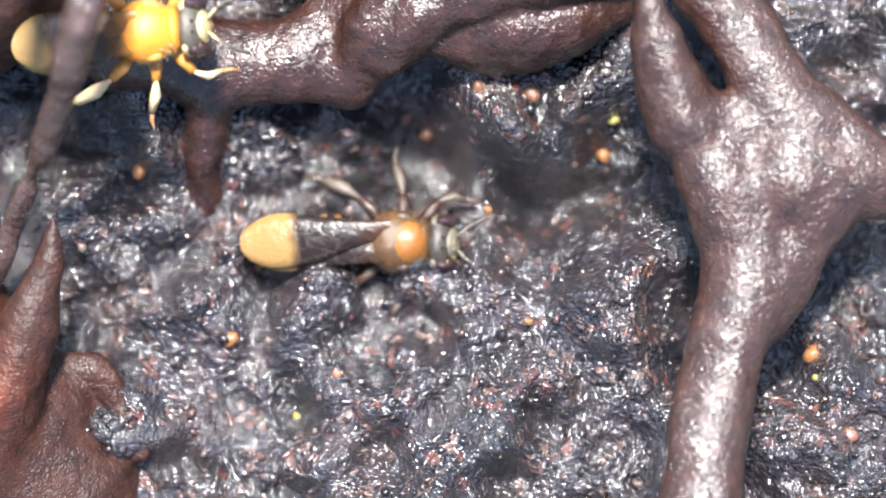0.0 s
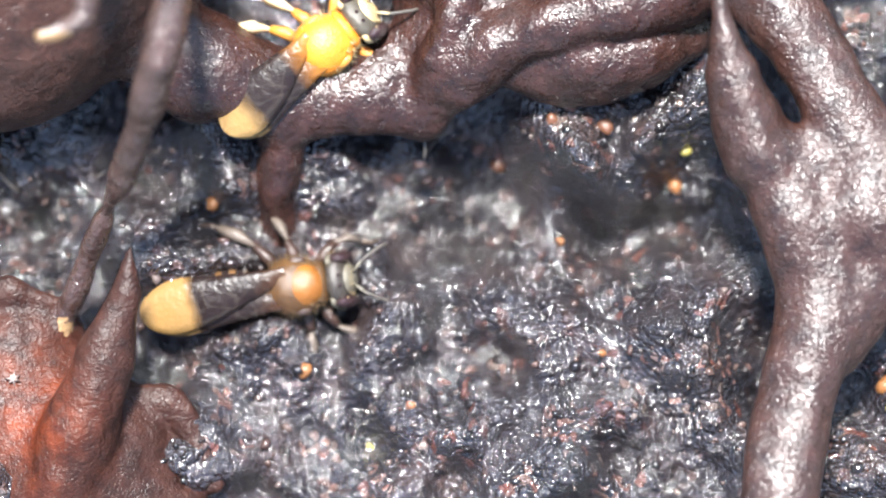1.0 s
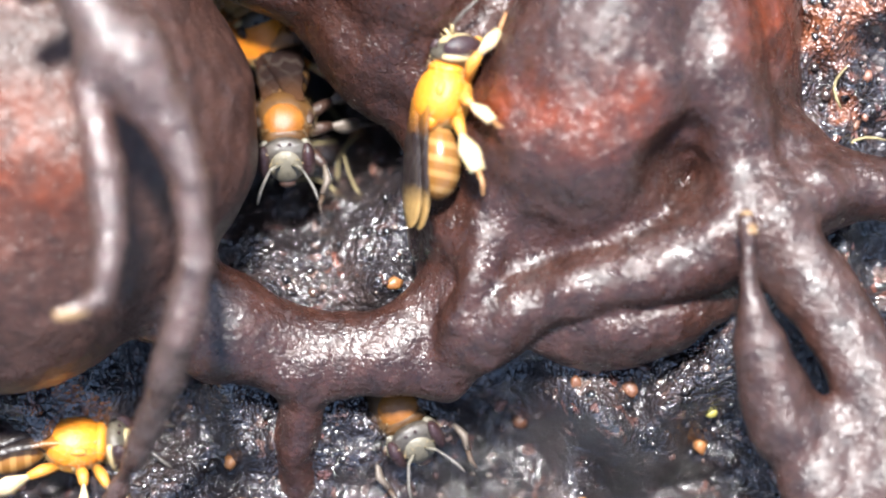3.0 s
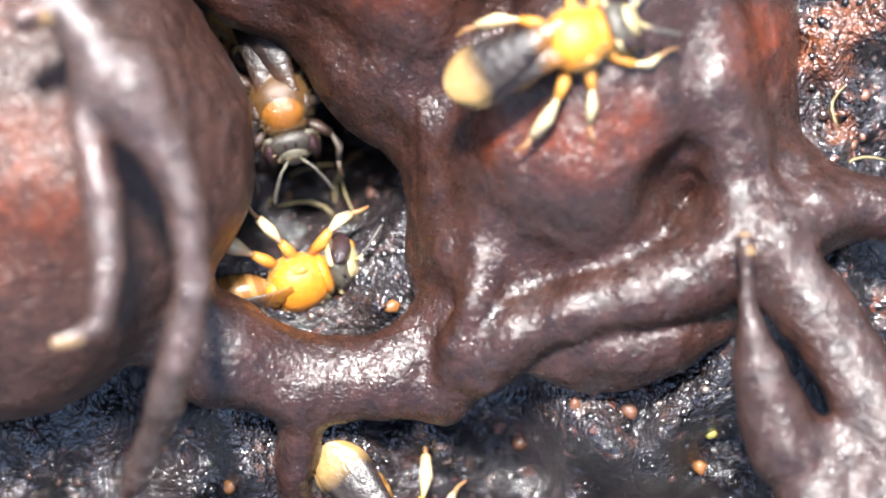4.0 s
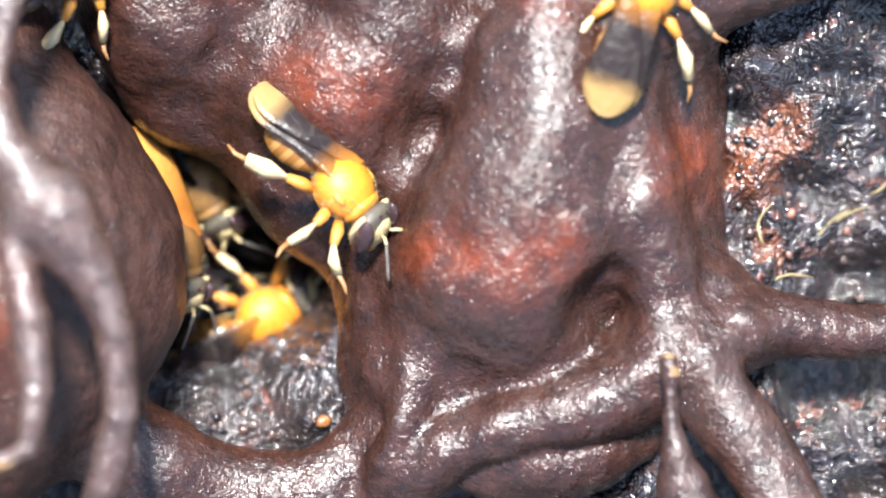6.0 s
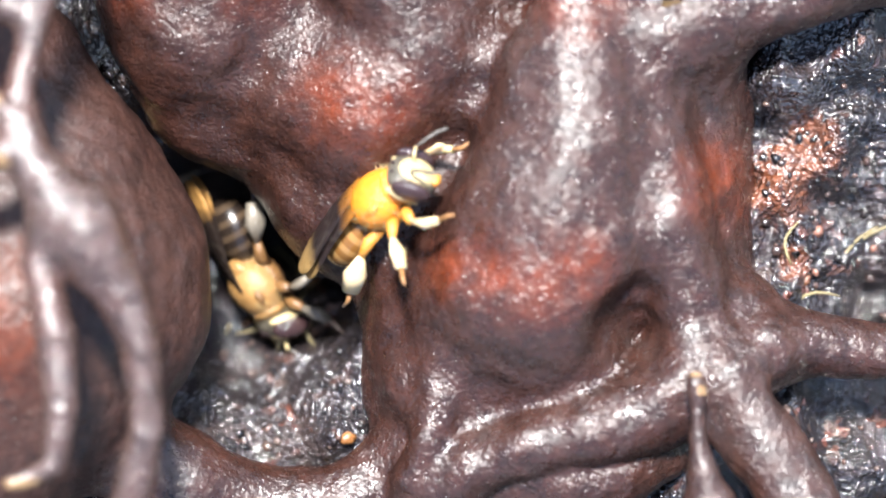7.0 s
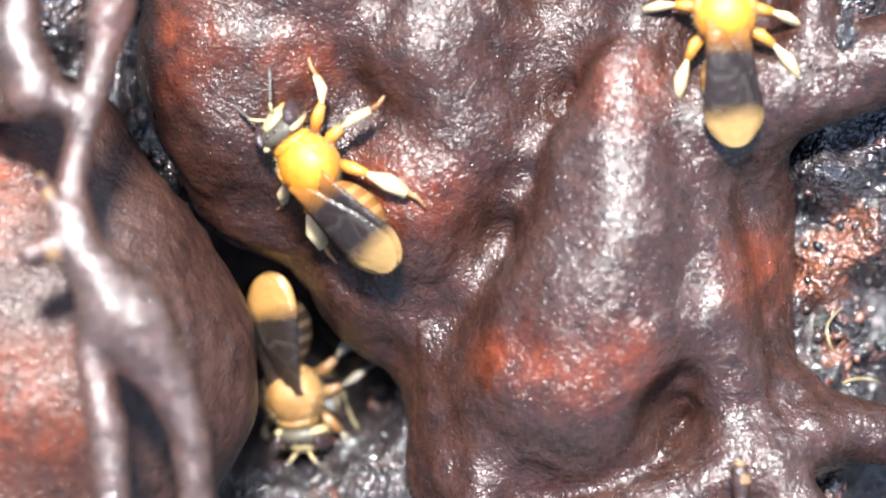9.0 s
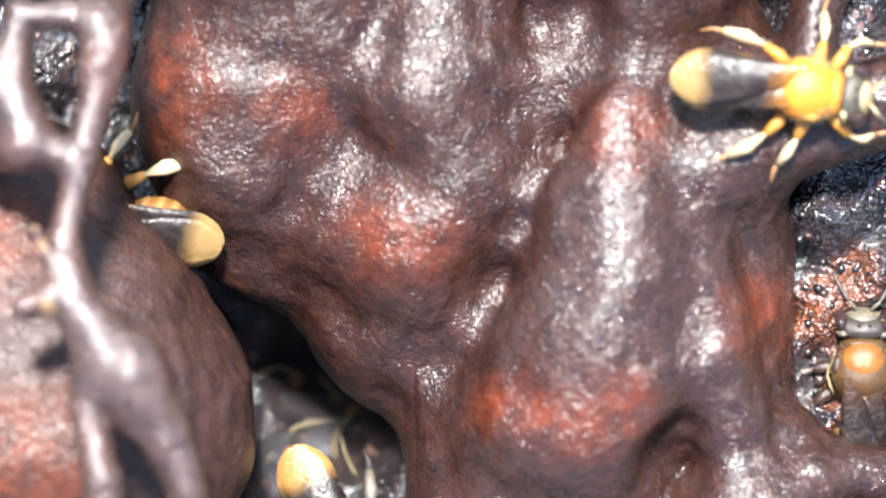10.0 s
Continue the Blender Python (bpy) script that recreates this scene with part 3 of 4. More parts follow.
def make_wing(name, base, tip, start=2.75, end=3.35, hinge=(0.34, 0.13, 0.018)):
    n = Nodes(name)
    sep = n.add("ShaderNodeSeparateXYZ")
    n.put(n.co, sep.inputs[0])
    along = n.math("ADD", n.math("MULTIPLY", sep.outputs[0], -1.0), n.math("MULTIPLY", n.noise(1.5, 2.0), 0.5))
    f = n.level(along, start, end)
    vein = n.cells(0.95, "DISTANCE_TO_EDGE")
    line = n.level(vein.outputs["Distance"], 0.0, 0.03, 1.0, 0.0)
    clear = n.math("SUBTRACT", 1.0, f)
    col = n.mix(f, n.mix(n.noise(1.2, 3.0), base, tuple(c * 2.0 for c in base)), tip)
    col = n.mix(n.math("MULTIPLY", n.math("MULTIPLY", line, clear), 0.16), col, (0.13, 0.11, 0.09))
    root = n.level(along, 0.35, 1.3, 0.88, 0.0)
    col = n.mix(root, col, hinge)
    alpha = n.level(f, 0.0, 1.0, 0.8, 0.93)
    return n.set(Base_Color=col, Roughness=n.level(n.noise(2.0, 2.0), 0.3, 0.7, 0.24, 0.42), Specular_IOR_Level=0.3, Alpha=alpha, Normal=n.bump(n.noise(4.0, 3.0), 0.06, 0.8))


LOOKS = {
    "orange": dict(
        thorax=make_chitin("amber_thorax", (0.40, 0.115, 0.006), (0.66, 0.235, 0.018), 0.42, 3.5, 10.0, glow=0.2),
        abdomen=make_abdomen("striped_abdomen", (0.15, 0.066, 0.016), (0.24, 0.125, 0.04)),
        wing=make_wing("smoky_wing", (0.011, 0.0075, 0.0072), (0.23, 0.14, 0.052)),
        femur=make_chitin("amber_leg", (0.34, 0.133, 0.0148), (0.459, 0.207, 0.037), glow=0.25),
        shin=make_chitin("cream_leg", (0.37, 0.252, 0.118), (0.555, 0.459, 0.296), 0.25, glow=0.3),
        foot=make_chitin("brown_foot", (0.148, 0.0666, 0.0222), (0.296, 0.148, 0.0592)),
    ),
    "dark": dict(
        thorax=make_chitin("ochre_thorax", (0.022, 0.010, 0.005), (0.10, 0.048, 0.014)),
        abdomen=make_abdomen("brown_abdomen", (0.0148, 0.00888, 0.0074), (0.118, 0.0592, 0.0222)),
        wing=make_wing("brown_wing", (0.008, 0.0045, 0.004), (0.20, 0.115, 0.04), 3.0, 3.4, (0.05, 0.022, 0.010)),
        femur=make_chitin("dark_leg", (0.0148, 0.00888, 0.0074), (0.0444, 0.0222, 0.0148)),
        shin=make_chitin("dark_shin", (0.045, 0.035, 0.030), (0.14, 0.11, 0.085)),
        foot=make_chitin("dark_foot", (0.0148, 0.00888, 0.0074), (0.0592, 0.037, 0.0222)),
    ),
    "amber": dict(
        thorax=make_chitin("tawny_thorax", (0.11, 0.052, 0.016), (0.36, 0.20, 0.07)),
        abdomen=make_abdomen("russet_abdomen", (0.012, 0.008, 0.006), (0.04, 0.026, 0.016)),
        wing=make_wing("amber_wing", (0.009, 0.006, 0.005), (0.24, 0.125, 0.038), 2.6, 3.1, (0.03, 0.018, 0.011)),
        femur=make_chitin("tawny_leg", (0.037, 0.0185, 0.0111), (0.222, 0.111, 0.037)),
        shin=make_chitin("grey_shin", (0.03, 0.024, 0.02), (0.22, 0.19, 0.15), 0.2),
        foot=make_chitin("black_foot", (0.0111, 0.0074, 0.0074), (0.037, 0.0222, 0.0148)),
    ),
}
LOOKS["russet"] = dict(
    LOOKS["amber"],
    thorax=make_chitin("umber_thorax", (0.055, 0.026, 0.010), (0.19, 0.095, 0.03), 0.3),
    abdomen=make_chitin("russet_shell", (0.13, 0.034, 0.007), (0.30, 0.09, 0.018), 0.16, 1.4, 5.0),
    wing=make_wing("honey_wing", (0.17, 0.062, 0.010), (0.44, 0.20, 0.045), 1.2, 3.0, (0.26, 0.09, 0.018)),
)
HEAD = make_chitin("black_head", (0.014, 0.012, 0.010), (0.11, 0.095, 0.07), 0.3, 4.0)
DARK_HEAD = make_chitin("sooty_head", (0.012, 0.010, 0.009), (0.06, 0.05, 0.04), 0.26, 5.0)
FACE = make_chitin("cream_face", (0.24, 0.18, 0.08), (0.46, 0.37, 0.20), 0.35)
EYE = make_chitin("dark_eye", (0.014, 0.007, 0.008), (0.035, 0.018, 0.018), 0.12)
DULL_FACE = make_chitin("grey_face", (0.04, 0.036, 0.028), (0.16, 0.14, 0.10), 0.35)
CHESTNUT = make_chitin("chestnut_plate", (0.10, 0.032, 0.006), (0.28, 0.11, 0.02), 0.2)
FEELER = make_chitin("grey_feeler", (0.03, 0.026, 0.022), (0.09, 0.078, 0.066), 0.35)


def wing_mesh(side, length):
    """A thin rounded blade, from its hinge back to its tip."""
    bm = bmesh.new()
    rows, cols, tops, unders = 26, 7, [], []
    for i in range(rows):
        s = math.sin(i / (rows - 1) * math.pi / 2)
        half = 0.22 + 0.60 * math.sin(min(s * 1.2, 1.0) * math.pi / 2) ** 1.3
        half *= math.sqrt(max(0.0, 1 - max(0.0, (s - 0.70) / 0.30) ** 2)) + 0.015
        a, b = [], []
        for j in range(cols):
            w = j / (cols - 1) * 2 - 1
            x = -length * s
            y = side * (0.10 * math.sin(s * 3.0) - 0.38 * min(1.0, 2.2 * s) ** 0.8) + half * w
            z = 0.16 * math.sin(s * math.pi) - 0.18 * w * w * half + 0.02 * math.sin(w * 9 + s * 5)
            a.append(bm.verts.new(Vector((x, y, z + 0.012)) * BM))
            b.append(bm.verts.new(Vector((x, y, z - 0.012)) * BM))
        tops.append(a), unders.append(b)
    for i in range(rows - 1):
        for j in range(cols - 1):
            bm.faces.new((tops[i][j], tops[i][j + 1], tops[i + 1][j + 1], tops[i + 1][j]))
            bm.faces.new((unders[i][j], unders[i + 1][j], unders[i + 1][j + 1], unders[i][j + 1]))
    rim = [(tops[i][0], unders[i][0]) for i in range(rows)] + [(tops[-1][j], unders[-1][j]) for j in range(1, cols)] + [(tops[i][-1], unders[i][-1]) for i in range(rows - 2, -1, -1)]
    for (a, b), (c, d) in zip(rim, rim[1:]):
        bm.faces.new((a, c, d, b))
    bmesh.ops.recalc_face_normals(bm, faces=bm.faces)
    return bm


DARK_PILE = make_chitin("brown_hair", (0.06, 0.035, 0.014), (0.16, 0.10, 0.045), 0.5)
PILE = make_chitin("pale_hair", (0.20, 0.13, 0.05), (0.42, 0.32, 0.16), 0.5)


def hairs(count, middle=(0, 0, 0), size=(0.96, 0.88, 0.72), length=(0.14, 0.30)):
    """Short tapering hairs standing out of a rounded body."""
    rng = random.Random(31)
    bm = bmesh.new()
    for _ in range(count):
        a, b = rng.uniform(0, 6.283), rng.uniform(-0.5, 0.75)
        d = Vector((math.cos(a) * math.cos(b), math.sin(a) * math.cos(b), math.sin(b)))
        p = Vector([m + c * q for m, c, q in zip(middle, d, size)])
        e = d + 0.5 * Vector((rng.uniform(-1, 1), rng.uniform(-1, 1), rng.uniform(-1, 1)))
        u = d.cross(Vector((0.3, 0.5, 0.8))).normalized() * 0.012
        v = d.cross(u).normalized() * 0.012
        foot = [bm.verts.new((p + q) * BM) for q in (u, v - u * 0.5, -v - u * 0.5)]
        tip = bm.verts.new((p + e.normalized() * rng.uniform(*length)) * BM)
        for i in range(3):
            bm.faces.new((foot[i], foot[(i + 1) % 3], tip))
    return bm


LEG_HINGES = [(x, s * 0.45, -0.55) for x in (0.55, 0.05, -0.5) for s in (1, -1)]


def build_bee(kind, label):
    """A bee about six millimetres long, head along x, its thorax at the origin."""
    k = LOOKS[kind]
    face = DULL_FACE if kind == "dark" else FACE
    bee = tagged(new("bee"), label, "bee", "bees on the nest")
    thorax = part("thorax", egg(0, 0, 0, 1.0, 0.92, 0.76, 0.10, tilt=6), k["thorax"], bee)
    part("scutellum", egg(-0.82, 0, 0.24, 0.34, 0.56, 0.28), k["thorax"], thorax)
    part("fuzz", hairs(420), DARK_PILE if kind == "dark" else PILE, thorax, "fine fuzz")
    if kind == "dark":
        part("scutum", egg(0.16, 0, 0.22, 0.74, 0.70, 0.60), CHESTNUT, thorax, "glossy chestnut back plate")
    for s in (1, -1):
        part("wing_cap", egg(0.10, 0.74 * s, 0.30, 0.28, 0.17, 0.14), k["femur"], thorax)
    part("collar", egg(0.72, 0, 0.0, 0.28, 0.68, 0.54), k["thorax"], thorax)
    part("flank", egg(-0.1, 0, -0.38, 0.86, 0.80, 0.52), k["femur"], thorax)
    head = part("head", egg(1.30, 0, -0.16, 0.42, 0.86, 0.74, 0.12, tilt=-14), DARK_HEAD if kind == "dark" else HEAD, bee, "black head")
    part("face", egg(1.54, 0, -0.16, 0.30, 0.52, 0.58, 0.0, tilt=-14), face, head, "pale face")
    part("fuzz", hairs(200, (1.30, 0, -0.16), (0.42, 0.84, 0.72), (0.08, 0.18)), PILE, head, "fine pale fuzz")
    part("jaw", egg(1.72, 0, -0.72, 0.16, 0.26, 0.16), k["femur"], head)
    for s in (1, -1):
        part("eye", egg(1.42, 0.66 * s, -0.12, 0.36, 0.23, 0.60, 0.0, 16, 12, tilt=-16), EYE, head, "glossy dark compound eye")
        part("cheek", egg(1.14, 0.60 * s, -0.10, 0.17, 0.24, 0.54, 0.0, 12, 10, tilt=-14), face, head, "pale head margin")
        part("simple_eye", egg(1.30, 0.16 * s, 0.52, 0.06, 0.06, 0.05, 0.0, 8, 6), EYE, head)
        part("antenna", tube([(2.02, 0.46 * s, 0.26), (2.14, 0.54 * s, 0.20), (2.35, 0.66 * s, 0.12), (2.6, 0.80 * s, -0.02), (2.82, 0.88 * s, -0.16), (2.9, 0.90 * s, -0.22)], [0.04, 0.052, 0.055, 0.058, 0.05, 0.02]), FEELER, head, "grey antenna")
        part("scape", tube([(1.70, 0.16 * s, 0.04), (1.86, 0.30 * s, 0.20), (2.03, 0.47 * s, 0.27)], [0.045, 0.055, 0.045]), face, head, "pale antenna base")
    part("waist", egg(-0.98, 0, -0.12, 0.3, 0.3, 0.3), k["femur"], bee)
    part("abdomen", egg(-1.95, 0, -0.32, 1.12, 0.80, 0.68, 0.10, 22, 18, tilt=-10), k["abdomen"], bee, "banded abdomen")
    for s in (1, -1):
        w = part("wing", wing_mesh(s, 4.6 if kind == "dark" else 3.8), k["wing"], bee, "smoky wing with a cream tip")
        w.matrix_basis = pose(-0.25 * BM, 0.44 * s * BM, (0.62 + 0.06 * s) * BM, 2, -9 + 1.2 * s, 2.0 + 1.5 * s)
    shapes = (
        ([(0, 0, 0), (0.35, 0.45, 0.10), (0.62, 0.80, 0.05)], [(0.62, 0.80, 0.05), (1.0, 0.95, -0.18), (1.35, 0.85, -0.42)], [(1.35, 0.85, -0.42), (1.7, 0.80, -0.52), (1.95, 0.88, -0.55)]),
        ([(0, 0, 0), (0.05, 0.55, 0.15), (0.02, 0.95, 0.10)], [(0.02, 0.95, 0.10), (-0.05, 1.35, -0.15), (-0.2, 1.75, -0.42)], [(-0.2, 1.75, -0.42), (-0.25, 2.05, -0.52), (-0.2, 2.35, -0.55)]),
        ([(0, 0, 0), (-0.35, 0.50, 0.20), (-0.70, 0.80, 0.15)], [(-0.70, 0.80, 0.15), (-1.2, 1.10, -0.05), (-1.75, 1.30, -0.32)], [(-1.75, 1.30, -0.32), (-2.1, 1.42, -0.48), (-2.45, 1.40, -0.55)]),
    )
    for i, (x, y, z) in enumerate(LEG_HINGES):
        s = 1 if y > 0 else -1
        femur, shin, foot = ([(a * 1.02, b * s * 1.02, c) for a, b, c in p] for p in shapes[i // 2])
        fat = (0.95, 1.25, 1.6)[i // 2]
        leg = part("leg", tube(femur, [0.14, 0.2, 0.13]), k["femur"], bee)
        part("shin", tube(shin, [0.10, 0.23 * fat, 0.17 * fat], 8, 0.6), k["shin"], leg, "pale flattened shin")
        part("foot", tube(foot, [0.085, 0.07, 0.035]), k["foot"], leg)
        leg.matrix_basis = pose(x * BM, y * BM, z * BM)
    return bee


def smooth_top():
    """The height of nest and ground that a bee's legs feel, over about a millimetre."""
    xs, ys = X0 + STEP * np.arange(NX), Y0 + STEP * np.arange(NY)
    gi = np.clip(np.round((ys - G0Y) / GS).astype(int), 0, shape[0] - 1)
    gj = np.clip(np.round((xs - G0X) / GS).astype(int), 0, shape[1] - 1)
    h = np.maximum(TOP, GROUND[np.ix_(gi, gj)].T)
    for axis in (0, 1):
        for _ in range(2):
            h = sum(np.roll(h, r, axis) for r in range(-4, 5)) / 9
    return h


FELT = smooth_top()


def bee_rows(way):
    rows = []
    for t, x, y, heading, roll, pitch, lift, low in way:
        i, j = int(round((x - X0) / STEP)), int(round((y - Y0) / STEP))
        z = (ground_z(x, y) if low else float(FELT[min(max(i, 0), NX - 1), min(max(j, 0), NY - 1)])) + 0.8 + lift
        rows.append((t, pose(x * MM, y * MM, z * MM, 0, 0, heading) @ pose(0, 0, 0, 0, -pitch, 0) @ pose(0, 0, 0, -roll, 0, 0)))
    return rows


def build_bees():
    first, made = {}, []
    for kind, label in BEE_KINDS:
        if kind in first:
            bee = tagged(copy_thing(first[kind], Matrix()), label)
        else:
            bee = first[kind] = build_bee(kind, label)
        made.append(bee)
    return made


BEES = build_bees()


# ---- crumbs on the bark: x, y, size in millimetres, look ----
def make_crumb(name, low, high):
    return make_chitin(name, low, high, 0.4, 3.0, 8.0)


CRUMB_LOOKS = {
    "orange": (make_crumb("orange_crumb", (0.12, 0.045, 0.014), (0.22, 0.095, 0.03)), "orange crumb of resin lying on wet bark"),
    "brown": (make_crumb("brown_crumb", (0.063, 0.0225, 0.0113), (0.126, 0.054, 0.027)), "brown resin pellet lying on wet bark"),
    "pink": (make_crumb("pink_crumb", (0.117, 0.045, 0.0315), (0.18, 0.09, 0.063)), "pinkish crumb lying on wet bark"),
    "yellow": (make_crumb("yellow_crumb", (0.158, 0.135, 0.0225), (0.248, 0.216, 0.063)), "yellow-green speck of pollen on wet bark"),
}
ORANGE_CRUMBS = [
    (*(-6.82, -15.7, 0), 0.42), (*(-9.55, -10.69, 0), 0.38), (*(10.47, -16.25, 0), 0.5), (*(2.04, -15.22, 0), 0.2), (*(-3.62, -16.74, 0), 0.24), (*(-6.04, -13.49, 0), 0.24), (*(0.9, -11.88, 0), 0.22), (*(-4.72, -5.38, 0), 0.42), (*(4.38, -10.25, 0), 0.4), (*(-7.9, -2.04, 0), 0.22), (*(-7.81, -0.02, 0), 0.4), (*(-5.89, -0.87, 0), 0.4), (*(-4.61, -8.12, 0), 0.2),
]
BROWN_CRUMBS = [
    (*(-0.93, -9.53, 0), 0.46), (*(2.21, -8.48, 0), 0.42), (*(0.61, -8.29, 0), 0.34), (*(8.88, -0.74, 0), 0.28), (*(-9.05, 0.82, 0), 0.3),
]
PINK_CRUMBS = [
    (*(-1.52, -8.99, 0), 0.26), (*(1.16, -7.92, 0), 0.3), (*(-1.58, -9.1, 0), 0.28), (*(-3.66, -16.74, 0), 0.26), (*(-1.55, -9.05, 0), 0.26), (*(10.99, 0.19, 0), 0.2), (*(9.24, 0.69, 0), 0.34), (*(9.15, -0.48, 0), 0.22), (*(-5.34, -2, 0), 0.34), (*(11.46, -18.63, 0), 0.4),
]
YELLOW_CRUMBS = [
    (*(4.64, -9.21, 0), 0.32), (*(-4.89, -18.02, 0), 0.2), (*(-17.35, -10.3, 0), 0.34), (*(-16.7, -12.7, 0), 0.26), (*(10.5, -16.92, 0), 0.2), (*(-4.86, -18.02, 0), 0.18),
]
CRUMBS = [("orange", ORANGE_CRUMBS), ("brown", BROWN_CRUMBS), ("pink", PINK_CRUMBS), ("yellow", YELLOW_CRUMBS)]


def build_crumbs():
    rng = random.Random(8)
    for look_name, (x, y, z, size) in [(name, c) for name, some in CRUMBS for c in some]:
        bm = bmesh.new()
        bmesh.ops.create_icosphere(bm, subdivisions=2, radius=1)
        off = Vector((rng.uniform(0, 50), rng.uniform(0, 50), 0))
        for v in bm.verts:
            v.co *= 1 + 0.45 * noise.noise(v.co * 1.3 + off) + 0.2 * noise.noise(v.co * 3.1 + off)
            v.co = Vector((v.co.x, v.co.y * 0.8, v.co.z * 0.6)) * size * 0.62 * MM
        material, label = CRUMB_LOOKS[look_name]
        ob = tagged(part("crumb", bm, material, None), label, "crumb", "crumbs on the bark")
        ob.matrix_basis = pose(x * MM, y * MM, (ground_z(x, y) + 0.05 * size) * MM, 0, 0, rng.uniform(0, 360))


build_crumbs()


def build_flake(x, y):
    """A flat ragged star of pale wax stuck on the resin."""
    bm = bmesh.new()
    rng = random.Random(3)
    rim = [(0.1 + 0.15 * (k % 2) * rng.uniform(0.6, 1.2)) for k in range(14)]
    ring = lambda grow, z: [bm.verts.new(Vector((math.cos(k * 0.4488) * q * grow, math.sin(k * 0.4488) * q * grow, z)) * MM) for k, q in enumerate(rim)]
    low, high = ring(1.0, -0.08), ring(0.8, 0.07)
    for k in range(14):
        bm.faces.new((low[k], low[(k + 1) % 14], high[(k + 1) % 14], high[k]))
    bm.faces.new(high)
    bm.faces.new(low[::-1])
    ob = part("wax_flake", bm, make_crumb("white_wax", (0.2, 0.14, 0.12), (0.4, 0.33, 0.3)), None)
    tagged(ob, "small ragged flake of white wax on a red resin mound", "wax flake")
    ob.matrix_basis = pose(x * MM, y * MM, (surface_z(x, y) + 0.1) * MM)


build_flake(-15.3, -15.8)


# ---- pale plant fibres caught on the bark: x, y, heading, length, bend ----
FIBRES = [
    (*(-7.57, -1.86, 0), 35, 2.6, 0.5), (*(-6.89, -0.86, 0), 100, 2.2, -0.6), (*(-6.07, -1.71, 0), 70, 2.0, 0.4), (*(-8.22, -0.19, 0), 20, 1.8, 0.7),
    (*(-5.57, -2.54, 0), 125, 2.4, 0.3), (*(-7.16, -2.78, 0), 160, 2.2, -0.5), (*(10.51, 0.36, 0), 42, 1.5, 0.1), (*(10.83, 0.36, 0), 35, 2.0, 0.2),
    (*(12, 1.87, 0), 60, 1.4, -0.3), (*(9.08, -1.42, 0), 15, 1.6, 0.3), (*(8.48, 0.36, 0), 80, 1.3, 0.3), (*(-6.39, -0.03, 0), 50, 1.6, -0.4),
]


def build_fibres():
    straw = make_chitin("straw", (0.10, 0.075, 0.03), (0.22, 0.18, 0.09), 0.5, 4.0, 20.0)
    for x, y, z, heading, length, bend in FIBRES:
        z = ground_z(x, y) + 0.12
        pts = [(length * (s - 0.5), bend * math.sin(s * math.pi), 0.10 * math.sin(s * 9)) for s in (0, 0.2, 0.4, 0.6, 0.8, 1)]
        k = MM / BM
        ob = part("plant_fibre", tube([tuple(c * k for c in p) for p in pts], [0.03, 0.05, 0.05, 0.05, 0.04, 0.02], 6), straw, None)
        tagged(ob, "thin pale dry plant fibre lying on bark", "fibre", "fibres on the bark")
        ob.matrix_basis = pose(x * MM, y * MM, z * MM, 0, 0, heading)


build_fibres()


def send(bee, *way):
    """Walks a bee along its way: seconds, x and y in millimetres, heading, roll, pitch, lift, 1 on the bark."""
    walk(bee, bee_rows(way))
    # the legs step in two sets of three as far as the bee goes
    times = np.arange(0, 10.01, 0.2)
    go = np.interp(times, [r[0] for r in way], np.r_[0, np.cumsum([math.dist(a[1:3], b[1:3]) + abs(a[3] - b[3]) / 40 for a, b in zip(way, way[1:])])])
    legs = [o for o in bee.children if o.name.split(".")[0] == "leg"]
    for n, leg in enumerate(legs):
        x, y, z = LEG_HINGES[n]
        side = 1 if y > 0 else -1
        beat = math.pi if n in (0, 3, 4) else 0.0
        walk(leg, [(float(t), pose(x * BM, y * BM, z * BM, 0, 0, side * 13 * math.sin(g * 3.2 + beat))) for t, g in zip(times, go)])


